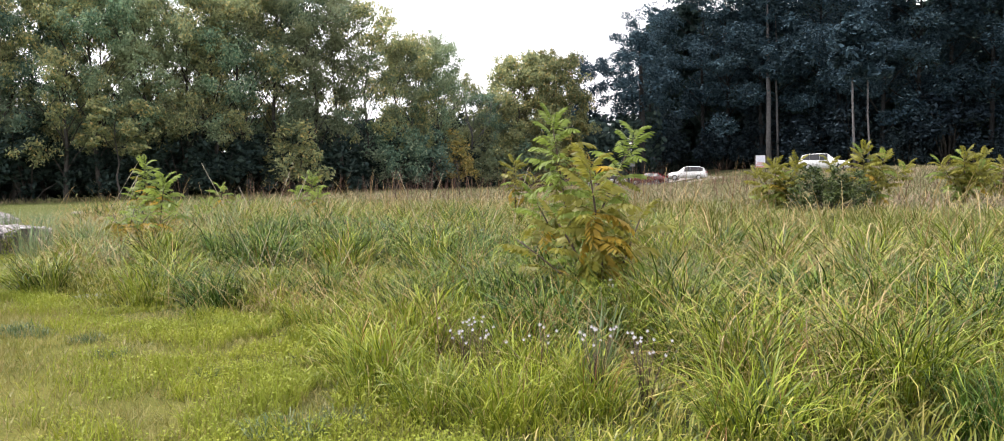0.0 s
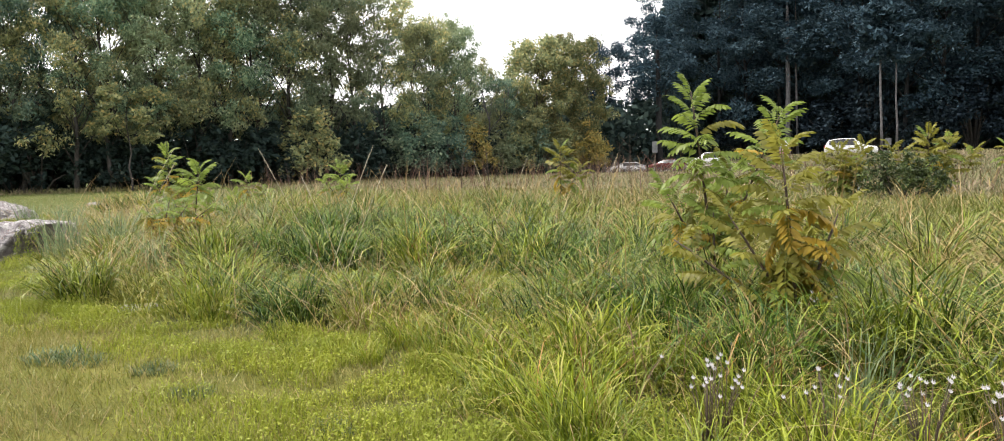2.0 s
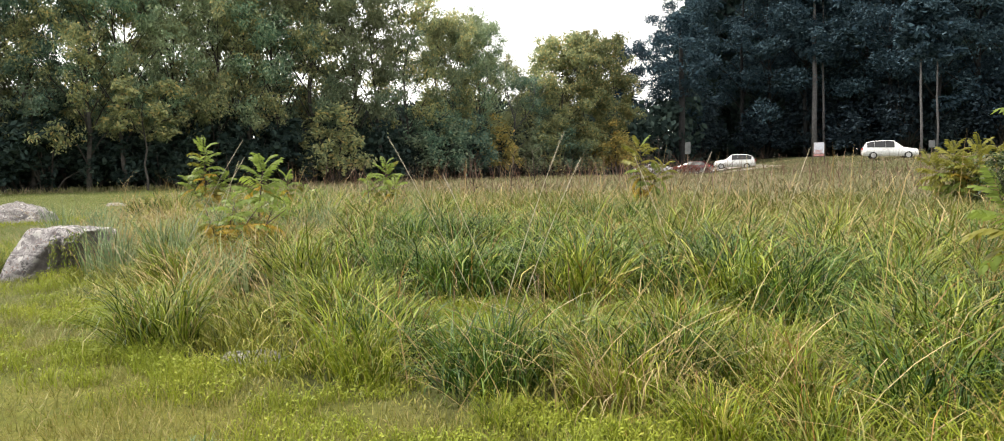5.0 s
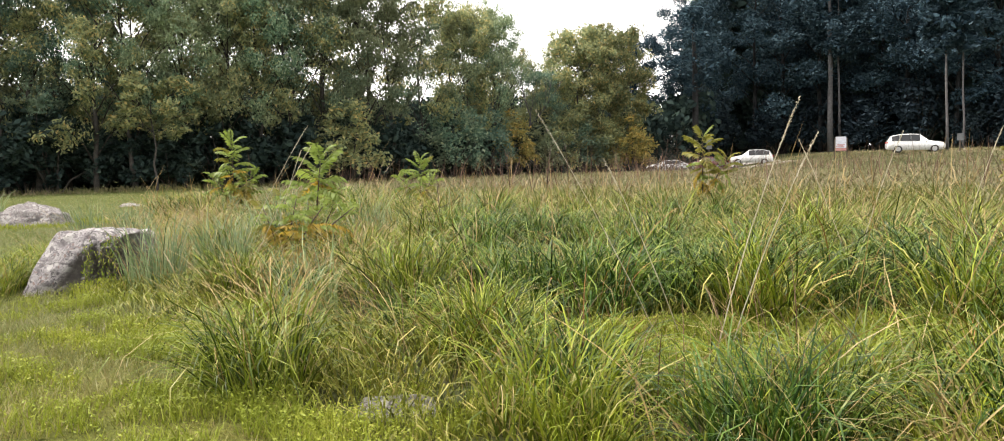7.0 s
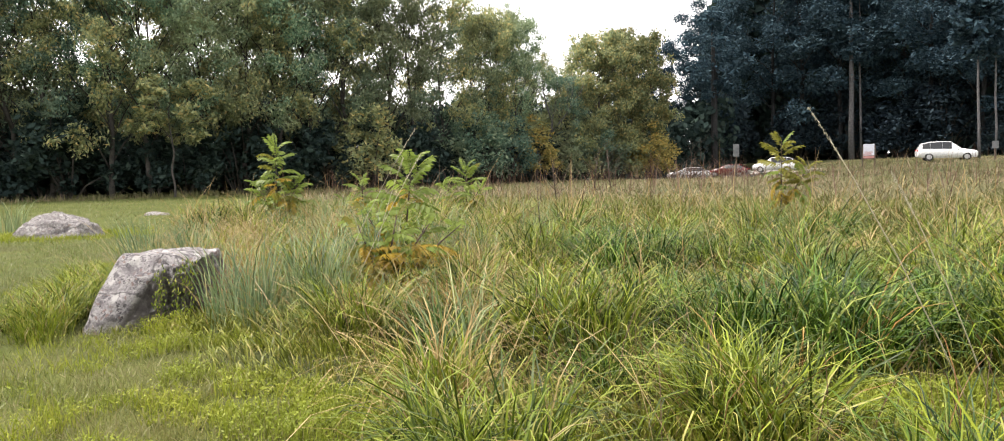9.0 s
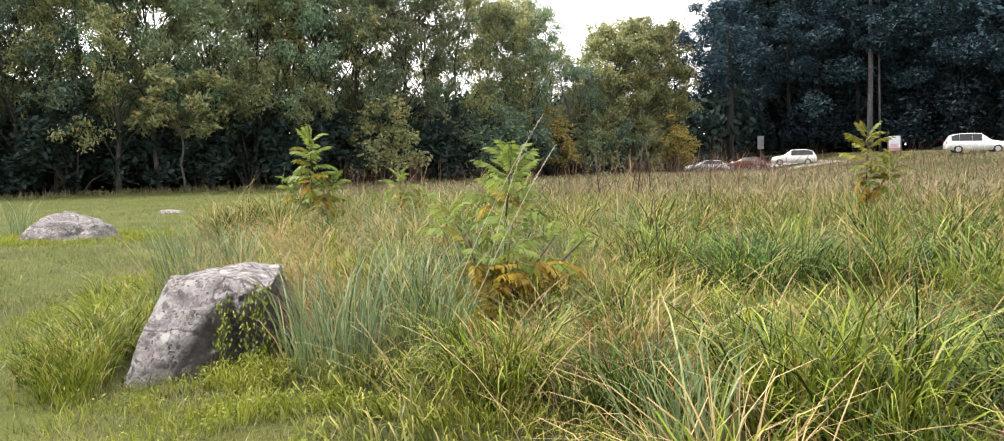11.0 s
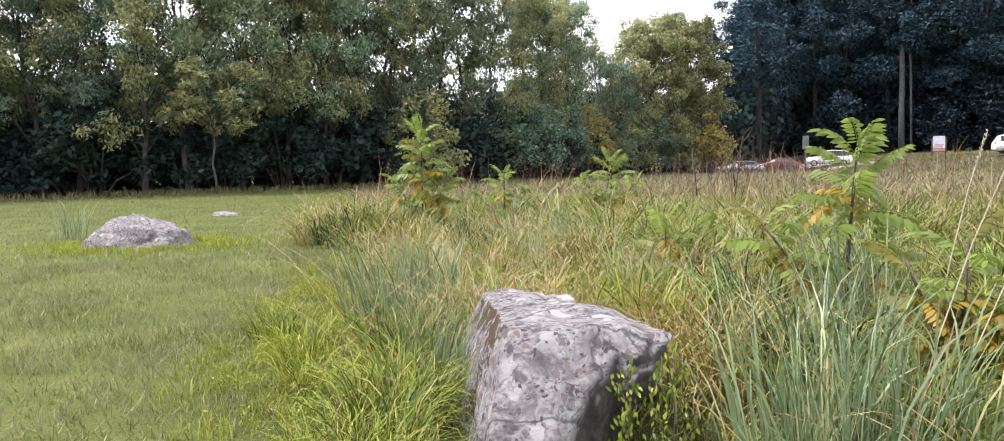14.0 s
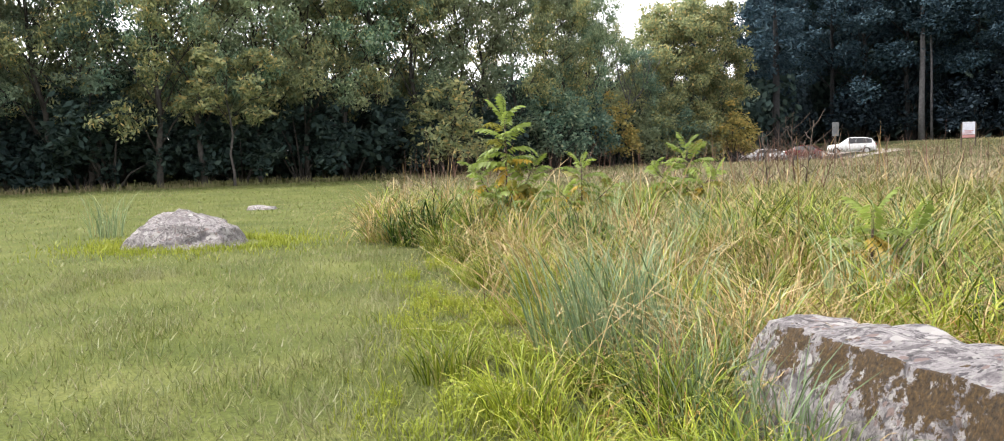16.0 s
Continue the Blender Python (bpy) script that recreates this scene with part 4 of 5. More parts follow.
sumac(-4.7, 31.3, [(0.0, 0.0, 1.85, 12, 6), (-0.8, 0.3, 1.3, 8, 5), (0.5, -0.9, 1.2, 7, 5)], "small green sumac in tall grass", 5, 1.05, 0.2)
sumac(-7.6, 28.5, [(0.0, 0.0, 1.5, 9, 6), (0.7, 0.1, 1.0, 5, 5), (-0.5, -0.3, 0.9, 5, 5)], "low sumac with orange and olive leaves", 6, 0.9, 0.4)
sumac(-5.6, 19.5, [(0.0, 0.0, 1.1, 5, 10), (0.6, 0.3, 0.9, 4, 9)], "low sumac with orange leaves in straw grass", 10, 0.8, 0.6)
sumac(18.0, 29.0, [(0.0, 0.0, 2.7, 15, 11), (1.0, 0.3, 2.4, 13, 11), (1.8, 0.0, 2.0, 11, 12), (-1.2, 0.5, 2.2, 11, 10)], "clump of sumac stems with olive leaves", 7, 1.2, 0.15, "olive")
sumac(13.5, 26.2, [(0.0, 0.0, 2.1, 13, 14), (0.9, 0.2, 2.2, 13, 14), (-0.6, 0.3, 1.8, 11, 12), (0.4, -0.5, 1.6, 9, 12)], "clump of sumac stems with olive leaves", 11, 1.15, 0.12, "olive")
sumac(22.5, 29.8, [(0.0, 0.0, 2.5, 15, 12), (0.9, 0.3, 2.4, 14, 12), (-0.9, 0.2, 2.1, 13, 12), (0.3, -0.6, 1.8, 11, 12)], "clump of sumac stems with yellow-green leaves", 8, 1.25, 0.2, "olive")
sumac(26.5, 33.5, [(0.0, 0.0, 2.0, 12, 10), (1.0, 0.3, 1.9, 11, 10), (-1.0, 0.3, 1.7, 10, 10)], "clump of sumac stems with yellow-green leaves", 9, 1.25, 0.2, "olive")

dark_bush = shrub("bush", 81, 1.9, 2.8, 90, 60, 0.13, leaf_material("bramble_leaves", [(0.0, (0.02, 0.035, 0.012)), (0.7, (0.045, 0.07, 0.022)), (1.0, (0.10, 0.12, 0.04))]), "dark green bramble bush in the tan grass", "bush")
dark_bush.matrix_basis = on_ground(15.0, 25.2)


# ---------------------------------------------------------------- grass tussocks
def tussock_mesh(seed, count, tall, open_, width, material, root=0.16, levels=4, curve=2.3, swept=False):
    """A fountain of blades: steep in the middle, arching out and hanging over at the rim."""
    global rng
    rng = np.random.default_rng(seed)
    s = Soup()
    a = rng.uniform(0, 6.283, count)
    r = root * tall * np.sqrt(rng.uniform(0, 1, count))
    base = np.stack([r * np.cos(a), r * np.sin(a), np.full(count, -0.03)], 1)
    az = rng.normal(0, 0.35, count) + 3.14 if swept else a + rng.normal(0, 1.1, count)
    inner = r / (root * tall)
    hooked = rng.uniform(0, 1, count) < 0.8
    lean = 0.03 + open_ * (0.08 + 0.6 * inner * rng.uniform(0.1, 1.1, count)) + 0.75 * swept
    bend = np.where(hooked, rng.uniform(1.4, 3.2, count), rng.uniform(0.1, 0.9, count)) * min(1.0, open_ + 0.15) * (0.4 if swept else 1.0)
    s.blades(base, az, lean, bend, tall * rng.uniform(0.35, 1.0, count) * np.where(hooked, 1.15, 0.8), width * rng.uniform(0.55, 1.3, count), levels, None, curve)
    return s.mesh("blades", material)


CLUMP_LABEL = {"green": "arching tussock of green meadow grass", "dark": "dense dark green grass tussock", "lime": "soft yellow-green grass tussock",
               "blue": "upright tuft of blue-green reed grass", "straw": "bent tussock of dry straw-coloured grass",
               "tuft": "low blue-green tuft in the mown lawn", "bent": "swept-over tussock of long straw stems"}


def tussock_model(kind, seed, green, dry):
    root = thing("grass_tussock", (0, 0, 0), CLUMP_LABEL[kind], "grass tussock", kind + " grass tussocks")
    part_mesh("foliage", tussock_mesh(seed, *green), root)
    part_mesh("dry_foliage", tussock_mesh(seed + 500, *dry), root, "dry straw blades")
    return root


CLUMPS = {
    "green": [tussock_model("green", 200 + k, (360, 0.98, 0.95, 0.0128, CLUMP_GREEN, 0.3, 5), (20, 1.1, 1.0, 0.007, RUSSET if k == 1 else STRAW, 0.3, 6)) for k in range(3)],
    "dark": [tussock_model("dark", 210 + k, (380, 0.92, 1.0, 0.0128, CLUMP_DARK, 0.4, 5), (14, 1.05, 1.0, 0.007, RUSSET if k == 1 else STRAW, 0.3, 6)) for k in range(3)],
    "lime": [tussock_model("lime", 220 + k, (260, 0.8, 0.75, 0.0125, CLUMP_LIME, 0.42, 5), (16, 1.0, 0.9, 0.0065, RUSSET if k == 1 else STRAW, 0.3, 5)) for k in range(3)],
    "blue": [tussock_model("blue", 230 + k, (90, 1.0, 0.28, 0.0135, CLUMP_BLUE, 0.3, 4, 2.6), (10, 1.0, 0.4, 0.006, STRAW, 0.3, 4)) for k in range(3)],
    "tuft": [tussock_model("tuft", 250 + k, (260, 0.2, 0.7, 0.007, TUFT_BLUE, 1.1, 3), (24, 0.2, 0.8, 0.005, STRAW, 1.0, 3)) for k in range(2)],
    "straw": [tussock_model("straw", 240 + k, (90, 0.85, 1.0, 0.0125, CLUMP_LIME, 0.25, 4), (150, 1.15, 1.2, 0.009, STRAW, 0.3, 5, 1.6)) for k in range(2)],
    "bent": [tussock_model("bent", 290 + k, (60, 0.9, 0.9, 0.0115, RUSSET if k else CLUMP_LIME, 0.25, 4), (180, 1.25, 0.8, 0.0085, STRAW, 0.35, 6, 1.3, True)) for k in range(2)],
}
used = set()
rc = random.Random(12)


def clump(kind, x, y, size=1.0, turn=None):
    model = rc.choice(CLUMPS[kind])
    ob = copy_thing(model, pose(0, 0, 0)) if model in used else model
    used.add(model)
    ob.matrix_basis = pose(x, y, float(height(x, y)), rc.uniform(-6, 6), rc.uniform(-6, 6), rc.uniform(0, 360) if turn is None else turn) @ Matrix.Diagonal((size, size, size * rc.uniform(0.9, 1.1), 1))
    return ob


for kind, places in (
        ("green", [ (6.7, 4.0, 1.0), (4.9, 5.6, 1.0), (3.3, 8.0, 1.0), (-8.1, 14.9, 0.75), (-8.25, 14.5, 0.7), (-8.15, 14.0, 0.75), (-8.4, 13.8, 0.6), (-8.3, 16.0, 0.7), (-3.0, 13.3, 0.8), (-1.9, 10.5, 0.9), (-3.3, 9.4, 1.1), (0.8, 11.5, 1.35), (2.4, 10.9, 1.3), (6.4, 3.5, 1.2), (6.0, 4.9, 1.1), (-3.6, 9.7, 0.8), (-3.8, 15.0, 1.0), (4.3, 7.4, 1.1), (7.6, 4.6, 1.1)]),
        ("tuft", [(2.15, 3.0, 1.2), (2.45, 3.2, 0.9), (-2.0, 6.6, 1.25), (-1.65, 6.45, 0.9), (-0.9, 6.15, 0.8), (-0.3, 5.45, 0.75), (1.0, 4.6, 0.7)]),
        ("dark", [(-1.7, 17.2, 1.1), (-1.1, 17.0, 1.15), (-0.5, 17.2, 1.1), (-1.3, 17.6, 1.2), (-0.3, 12.2, 1.1), (4.0, 5.3, 1.0), (4.2, 7.0, 1.1), (3.6, 6.6, 1.1), (5.4, 5.4, 1.1), (2.8, 8.3, 1.1), (-0.75, 11.9, 1.3), (2.4, 19.9, 1.35), (1.1, 12.8, 1.3), (1.9, 12.3, 1.35), (2.7, 12.0, 1.3), (0.4, 12.3, 1.3), (3.4, 11.4, 1.2), (7.0, 5.9, 1.1), (3.0, 7.4, 1.0), (-2.0, 16.4, 1.2), (-2.9, 13.8, 0.9), (-2.0, 17.0, 1.35), (-2.5, 18.0, 1.2), (-1.4, 12.1, 1.25), (-0.9, 12.5, 1.2), (1.7, 11.7, 0.9), (2.8, 10.3, 1.1), (0.1, 12.1, 1.0), (0.2, 13.9, 1.0), (6.2, 9.8, 0.9), (-10.7, 25.0, 1.4), (-0.7, 18.9, 1.1)]),
        ("lime", [(0.2, 6.6, 0.35), (0.9, 6.35, 0.4), (1.4, 6.1, 0.35), (0.6, 7.1, 0.35), (-0.2, 7.3, 0.35), (-1.6, 13.9, 0.5), (-1.2, 14.8, 0.5), (-2.1, 15.3, 0.55), (-0.5, 15.9, 0.5), (-1.9, 14.4, 0.45), (1.6, 6.4, 0.75), (1.2, 7.0, 0.7), (0.6, 7.9, 0.8), (2.0, 5.8, 0.8), (0.0, 8.5, 0.75), (2.6, 6.1, 0.85), (1.9, 7.2, 0.85), (-0.6, 8.9, 0.7), (2.6, 3.9, 0.85), (3.1, 3.4, 0.8), (3.6, 3.2, 0.85), (4.2, 3.35, 0.8), (2.2, 5.0, 0.8), (3.7, 4.6, 0.9), (5.3, 3.3, 0.85), (-1.2, 10.3, 0.5), (-0.5, 9.9, 0.45), (0.2, 10.5, 0.5), (0.9, 10.1, 0.45), (0.7, 9.6, 0.45), (-0.9, 9.4, 0.5), (1.6, 10.5, 0.5), (-1.2, 8.3, 0.7), (-8.0, 13.6, 0.7), (-8.9, 15.5, 0.6), (-8.35, 13.9, 0.7), (-7.9, 13.3, 0.6), (-4.8, 13.0, 0.8), (-1.4, 8.7, 1.2), (0.7, 8.5, 0.85), (2.5, 4.4, 0.9), (3.9, 3.9, 0.9), (2.3, 6.5, 0.85), (0.5, 8.7, 0.85), (-9.1, 16.2, 0.7), (-8.3, 15.3, 0.7), (-3.8, 11.0, 0.8), (1.8, 8.0, 0.9), (-9.6, 17.1, 0.7)]),
        ("blue", [(-8.45, 17.6, 0.85), (-8.2, 17.85, 0.85), (-8.0, 16.5, 0.7), (-8.1, 16.2, 0.65), (-7.98, 15.35, 0.7), (-8.1, 15.7, 0.65), (-8.25, 17.7, 1.0), (-8.0, 17.4, 0.95), (-8.55, 18.1, 0.9), (-5.95, 13.6, 1.0), (-6.1, 13.75, 1.05), (-5.9, 14.1, 1.05), (-8.4, 16.9, 1.05), (-8.7, 17.3, 1.0), (-5.6, 14.9, 1.1), (-5.3, 14.1, 1.1), (-5.5, 14.5, 1.05), (-17.3, 27.4, 1.1), (-5.6, 15.9, 1.0), (-9.0, 24.6, 1.1), (-6.5, 22.0, 1.0)]),
        ("straw", [(6.3, 4.1, 1.0), (5.6, 3.6, 0.9), (-7.75, 16.5, 1.0), (-7.45, 16.25, 0.85), (-7.9, 19.6, 0.9), (-8.9, 20.5, 1.0), (-7.3, 16.8, 1.0), (-7.9, 17.0, 1.0), (-6.8, 16.2, 1.0), (-6.4, 15.4, 0.9), (-7.4, 17.3, 1.0), (-6.9, 16.9, 1.0), (-4.4, 13.4, 0.9), (-3.4, 15.3, 1.0), (-11.9, 27.9, 1.15), (-11.3, 25.5, 1.5), (-10.2, 26.2, 1.4), (-3.7, 10.9, 1.1), (-3.4, 23.5, 1.1), (-5.6, 18.6, 1.0), (-6.6, 21.5, 1.0), (-5.9, 16.4, 0.9)])):
    for x, y, size in places:
        clump(kind, x, y, size)

# long straw swept over behind the boulder
for x, y, size, turn in ((-6.2, 16.5, 1.0, 10), (-6.85, 16.5, 0.85, 5), (-7.0, 16.75, 0.8, -8), (-6.7, 16.2, 0.8, -12), (-6.5, 16.9, 1.05, -15), (-5.9, 16.1, 1.0, 25), (-6.9, 17.2, 1.0, -5), (-6.3, 15.7, 0.9, 35), (-5.5, 15.6, 0.9, 15), (-7.2, 17.6, 1.0, 20), (5.9, 3.9, 1.0, 15), (6.7, 3.6, 1.0, -10), (6.3, 4.4, 0.95, 30), (-3.9, 13.3, 0.8, -20), (-3.0, 14.3, 0.85, 0), (-5.0, 17.6, 0.95, -15), (-4.2, 18.6, 1.0, 10), (-3.3, 17.1, 0.9, 30), (-6.0, 19.6, 1.0, 5), (-2.6, 20.4, 1.0, -10), (0.4, 15.2, 0.9, 15), (2.1, 14.6, 0.9, -20), (4.2, 13.1, 0.9, 20), (5.2, 11.2, 0.9, 170), (1.4, 17.3, 1.0, 190)):
    clump("bent", x, y, size, turn)

# the rest of the tussocks, scattered; those far off are joined
FAR = {"green": Soup(), "dark": Soup(), "straw": Soup()}


def far_tussock(soup, x, y, size, count):
    a = rng.uniform(0, 6.283, count)
    r = 0.26 * size * np.sqrt(rng.uniform(0, 1, count))
    base = np.stack([x + r * np.cos(a), y + r * np.sin(a), np.full(count, float(height(x, y)) - 0.03)], 1)
    lean = 0.15 + 0.55 * r / (0.26 * size) * rng.uniform(0.2, 1.2, count)
    soup.blades(base, a + rng.normal(0, 0.8, count), lean, rng.uniform(0.4, 2.6, count), size * rng.uniform(0.45, 1.25, count), rng.uniform(0.011, 0.024, count), 4, None, 1.6)


placed = []
while len(placed) < 275:
    x, y = rc.uniform(-13, 26), rc.uniform(2.5, 34)
    e = float(past_edge(x, y))
    if e < 0.5 or x > 7 + 0.72 * (y + 2) or math.hypot(x + 7.45, (y - 14.9) * 0.8) < 1.35:
        continue
    d = float(from_walk(x, y))
    if d < 4.0 or math.hypot(x - 3.3, y - 4.0) < 0.8 or math.hypot(x - 4.4, y - 3.5) < 0.8 or d > 24 or rc.random() > 1.25 - d / 13:
        continue
    if any(math.hypot(x - a, y - b) < 0.55 for a, b in placed):
        continue
    if (-1.6 < x < 3.4 and 9.4 < y < 13.0) or (-2.6 < x < 0.2 and 12.9 < y < 16.7):
        continue
    placed.append((x, y))
    field = float(wave(x, y, 4.0, 31))
    west = x < -2.5
    kind = rc.choices(["green", "dark", "lime", "blue", "straw"], [0.36, 0.1 if west else 0.2 + 0.25 * (field > 0.55), 0.2, 0.10 if west else 0.01, 0.17 if west else 0.05])[0]
    if e < 2.0:
        kind = rc.choices(["lime", "straw", "green"], [0.4, 0.2 if y > 12 else 0.1, 0.35])[0]
    size = rc.uniform(0.7, 1.2) * (0.65 if e < 1.0 else 1.0)
    if d > 11 and kind != "blue":
        far_tussock(FAR["green" if kind == "lime" else kind], x, y, size, 60 if kind == "straw" else 150)
        far_tussock(FAR["straw"], x, y, size * 1.1, 16)
    else:
        clump(kind, x, y, size)


for key, material, label in (("green", CLUMP_GREEN, "green tussocks spread over the far meadow"), ("dark", CLUMP_DARK, "dark green tussocks spread over the far meadow"), ("straw", STRAW, "straw blades among the far tussocks")):
    tagged(new("far_tussocks", FAR[key].mesh("far_tussocks", material)), label, "grass", kind="stuff")


# ---------------------------------------------------------------- meadow and lawn
def scatter(count, x0, x1, y0, y1, keep):
    out = np.zeros((0, 2))
    while len(out) < count:
        p = np.stack([rng.uniform(x0, x1, count), rng.uniform(y0, y1, count)], 1)
        out = np.concatenate([out, p[keep(p[:, 0], p[:, 1])]])
    return out[:count]


def clear_of_boulder(x, y):
    return ~((np.abs(x + 7.45 + 0.12 * (y - 14.3)) < 0.62) & (np.abs(y - 14.9) < 1.3))


def hollow(x, y):
    """A low weedy hollow in front of the dark tussocks."""
    return ((x - 0.2) / 2.6) ** 2 + ((y - 10.4) / 1.0) ** 2 < 0.6 + 0.8 * wave(x, y, 0.8, 85)


def on_land(p, sink=0.02):
    return np.stack([p[:, 0], p[:, 1], height(p[:, 0], p[:, 1]) - sink], 1)


def in_view(x, y):
    """The wedge of land ahead of the walk."""
    return (y > -0.1 * x - 1) & (x < 6 + 0.75 * (y + 2)) & (x > -10 - 0.75 * (y - 8))


rng = np.random.default_rng(21)
s = Soup()
near = scatter(54000, -14, 16, 1, 26, lambda x, y: (past_edge(x, y) > 0.0) & (~hollow(x, y) | (rng.uniform(0, 1, len(x)) < 0.4)) & (from_walk(x, y) < 13) & (from_walk(x, y) > 2.2) & in_view(x, y) & clear_of_boulder(x, y) & (rng.uniform(0, 1, len(x)) < np.clip(1.25 - from_walk(x, y) / 14, 0.15, 1)))
n = len(near)
e = np.clip(past_edge(near[:, 0], near[:, 1]), 0, 1.4) / 1.4
lush = wave(near[:, 0], near[:, 1], 1.3, 41)
lie = 6.28 * wave(near[:, 0], near[:, 1], 2.2, 43)
s.blades(on_land(near), lie + rng.normal(0, 1.0, n), rng.uniform(0.05, 0.6, n), rng.uniform(0.8, 3.8, n), (0.12 + 0.26 * e) * (0.25 + 1.25 * lush) * rng.uniform(0.6, 1.35, n), rng.uniform(0.008, 0.017, n), 3)
tagged(new("meadow_grass", s.mesh("meadow_grass", MEADOW)), "tall unmown meadow grass in mixed greens", "grass", kind="stuff")

s = Soup()
mid = scatter(40000, -20, 40, 8, 48, lambda x, y: (past_edge(x, y) > 0.2) & (from_walk(x, y) >= 11) & (from_walk(x, y) < 27) & in_view(x, y))
n = len(mid)
lush = wave(mid[:, 0], mid[:, 1], 2.0, 41)
s.blades(on_land(mid), 6.28 * wave(mid[:, 0], mid[:, 1], 3.0, 43) + rng.normal(0, 1.2, n), rng.uniform(0.1, 0.95, n), rng.uniform(0.7, 2.8, n), 0.62 * (0.6 + 0.7 * lush) * rng.uniform(0.6, 1.3, n), rng.uniform(0.014, 0.03, n), 3)
tagged(new("meadow_grass", s.mesh("meadow_grass", MEADOW_MID)), "soft olive and tan meadow grass farther off", "grass", kind="stuff")

s = Soup()
far = scatter(62000, -24, 80, 24, 100, lambda x, y: (past_edge(x, y) > 0.5) & (from_walk(x, y) >= 20) & in_view(x, y) & (y < 71 + 0.75 * x) & (y < 98 - 0.35 * np.abs(x - 25)))
n = len(far)
s.blades(on_land(far), rng.uniform(0, 6.28, n), rng.uniform(0.3, 1.25, n), rng.uniform(0.6, 2.6, n), 0.68 * (1 - 0.4 * ease((far[:, 1] - 45) / 25)) * (0.6 + 0.7 * wave(far[:, 0], far[:, 1], 3.0, 51)) * rng.uniform(0.6, 1.3, n), rng.uniform(0.025, 0.06, n), 2)
foot = np.array([along(HEDGE, u)[0] for u in rng.uniform(0.1, 0.75, 2600)]) + rng.normal(0, 0.35, (2600, 2)) - np.array([0, 1.6])
n = len(foot)
s.blades(on_land(foot), rng.uniform(0, 6.28, n), rng.uniform(0.0, 0.5, n), rng.uniform(0.1, 1.2, n), rng.uniform(0.15, 0.55, n), rng.uniform(0.02, 0.05, n), 2)
tagged(new("dry_meadow_grass", s.mesh("dry_meadow_grass", MEADOW_FAR)), "distant tan and olive meadow grass", "grass", kind="stuff")

s = Soup()
tall = scatter(1700, -14, 26, 3, 40, lambda x, y: (past_edge(x, y) > 0.4) & (from_walk(x, y) > 3.4) & in_view(x, y) & clear_of_boulder(x, y) & (rng.uniform(0, 1, len(x)) < np.clip(1.3 - from_walk(x, y) / 40, 0.2, 1)))
n = len(tall)
d = from_walk(tall[:, 0], tall[:, 1])
s.blades(on_land(tall), rng.uniform(0, 6.28, n), rng.uniform(0.2, 1.1, n), rng.uniform(0.2, 1.8, n), rng.uniform(0.6, 1.3, n), 0.006 + 0.0008 * d, 5)
arc = scatter(2600, -10, 14, 3, 24, lambda x, y: (past_edge(x, y) > 0.5) & (from_walk(x, y) > 3.4) & (from_walk(x, y) < 12) & in_view(x, y) & clear_of_boulder(x, y) & ((x < -2.5) | (x > 4.2) | (wave(x, y, 1.6, 45) > 0.5)))
n = len(arc)
s.blades(on_land(arc), 3.1 + 1.3 * (wave(arc[:, 0], arc[:, 1], 2.5, 44) - 0.5) + rng.normal(0, 0.5, n) + 3.14 * (rng.uniform(0, 1, n) < 0.22), rng.uniform(0.3, 0.85, n), rng.uniform(0.5, 1.3, n), rng.uniform(0.6, 1.45, n), rng.uniform(0.006, 0.0125, n), 5, None, 1.4)
tagged(new("straw_stems", s.mesh("straw_stems", STRAW)), "thin arching straw stems of seeded grass", "grass", kind="stuff")

s = Soup()
rusty = scatter(1000, -16, 30, 30, 76, lambda x, y: (past_edge(x, y) > 1.0) & in_view(x, y) & (y < 68 + 0.75 * x) & (wave(x, y, 5.0, 61) > 0.45))
n = len(rusty)
s.blades(on_land(rusty), rng.uniform(0, 6.28, n), rng.uniform(0.0, 0.5, n), rng.uniform(0.0, 0.5, n), rng.uniform(0.8, 2.3, n), rng.uniform(0.015, 0.032, n), 3)
red = scatter(900, -10, 14, 3, 24, lambda x, y: (past_edge(x, y) > 0.5) & (from_walk(x, y) > 3.6) & (from_walk(x, y) < 12) & in_view(x, y) & clear_of_boulder(x, y) & (wave(x, y, 1.2, 63) > 0.62))
n = len(red)
s.blades(on_land(red), rng.uniform(0, 6.28, n), rng.uniform(0.0, 0.5, n), rng.uniform(0.1, 1.2, n), rng.uniform(0.45, 0.95, n), rng.uniform(0.004, 0.009, n), 4)
tagged(new("dead_stalks", s.mesh("dead_stalks", RUST)), "rust-brown dead stalks above the meadow", "stalks", kind="stuff")

s = Soup()
turf = scatter(100000, -24, 10, 0, 26, lambda x, y: (past_edge(x, y) < rng.uniform(-0.6, 1.2, len(x))) & (from_walk(x, y) < 14) & in_view(x, y) & (rng.uniform(0, 1, len(x)) < np.clip(1.3 - from_walk(x, y) / 12, 0.12, 1)))
n = len(turf)
s.blades(on_land(turf, 0.005), rng.uniform(0, 6.28, n), rng.uniform(0.1, 0.9, n), rng.uniform(0.2, 1.0, n), 0.10 * (0.3 + 0.9 * wave(turf[:, 0], turf[:, 1], 0.9, 71) + 0.5 * wave(turf[:, 0], turf[:, 1], 0.25, 72)) * rng.uniform(0.6, 1.4, n), rng.uniform(0.006, 0.013, n), 1)
turf = scatter(32000, -45, -6, 18, 54, lambda x, y: (past_edge(x, y) < 0.3) & (from_walk(x, y) >= 11) & in_view(x, y))
n = len(turf)
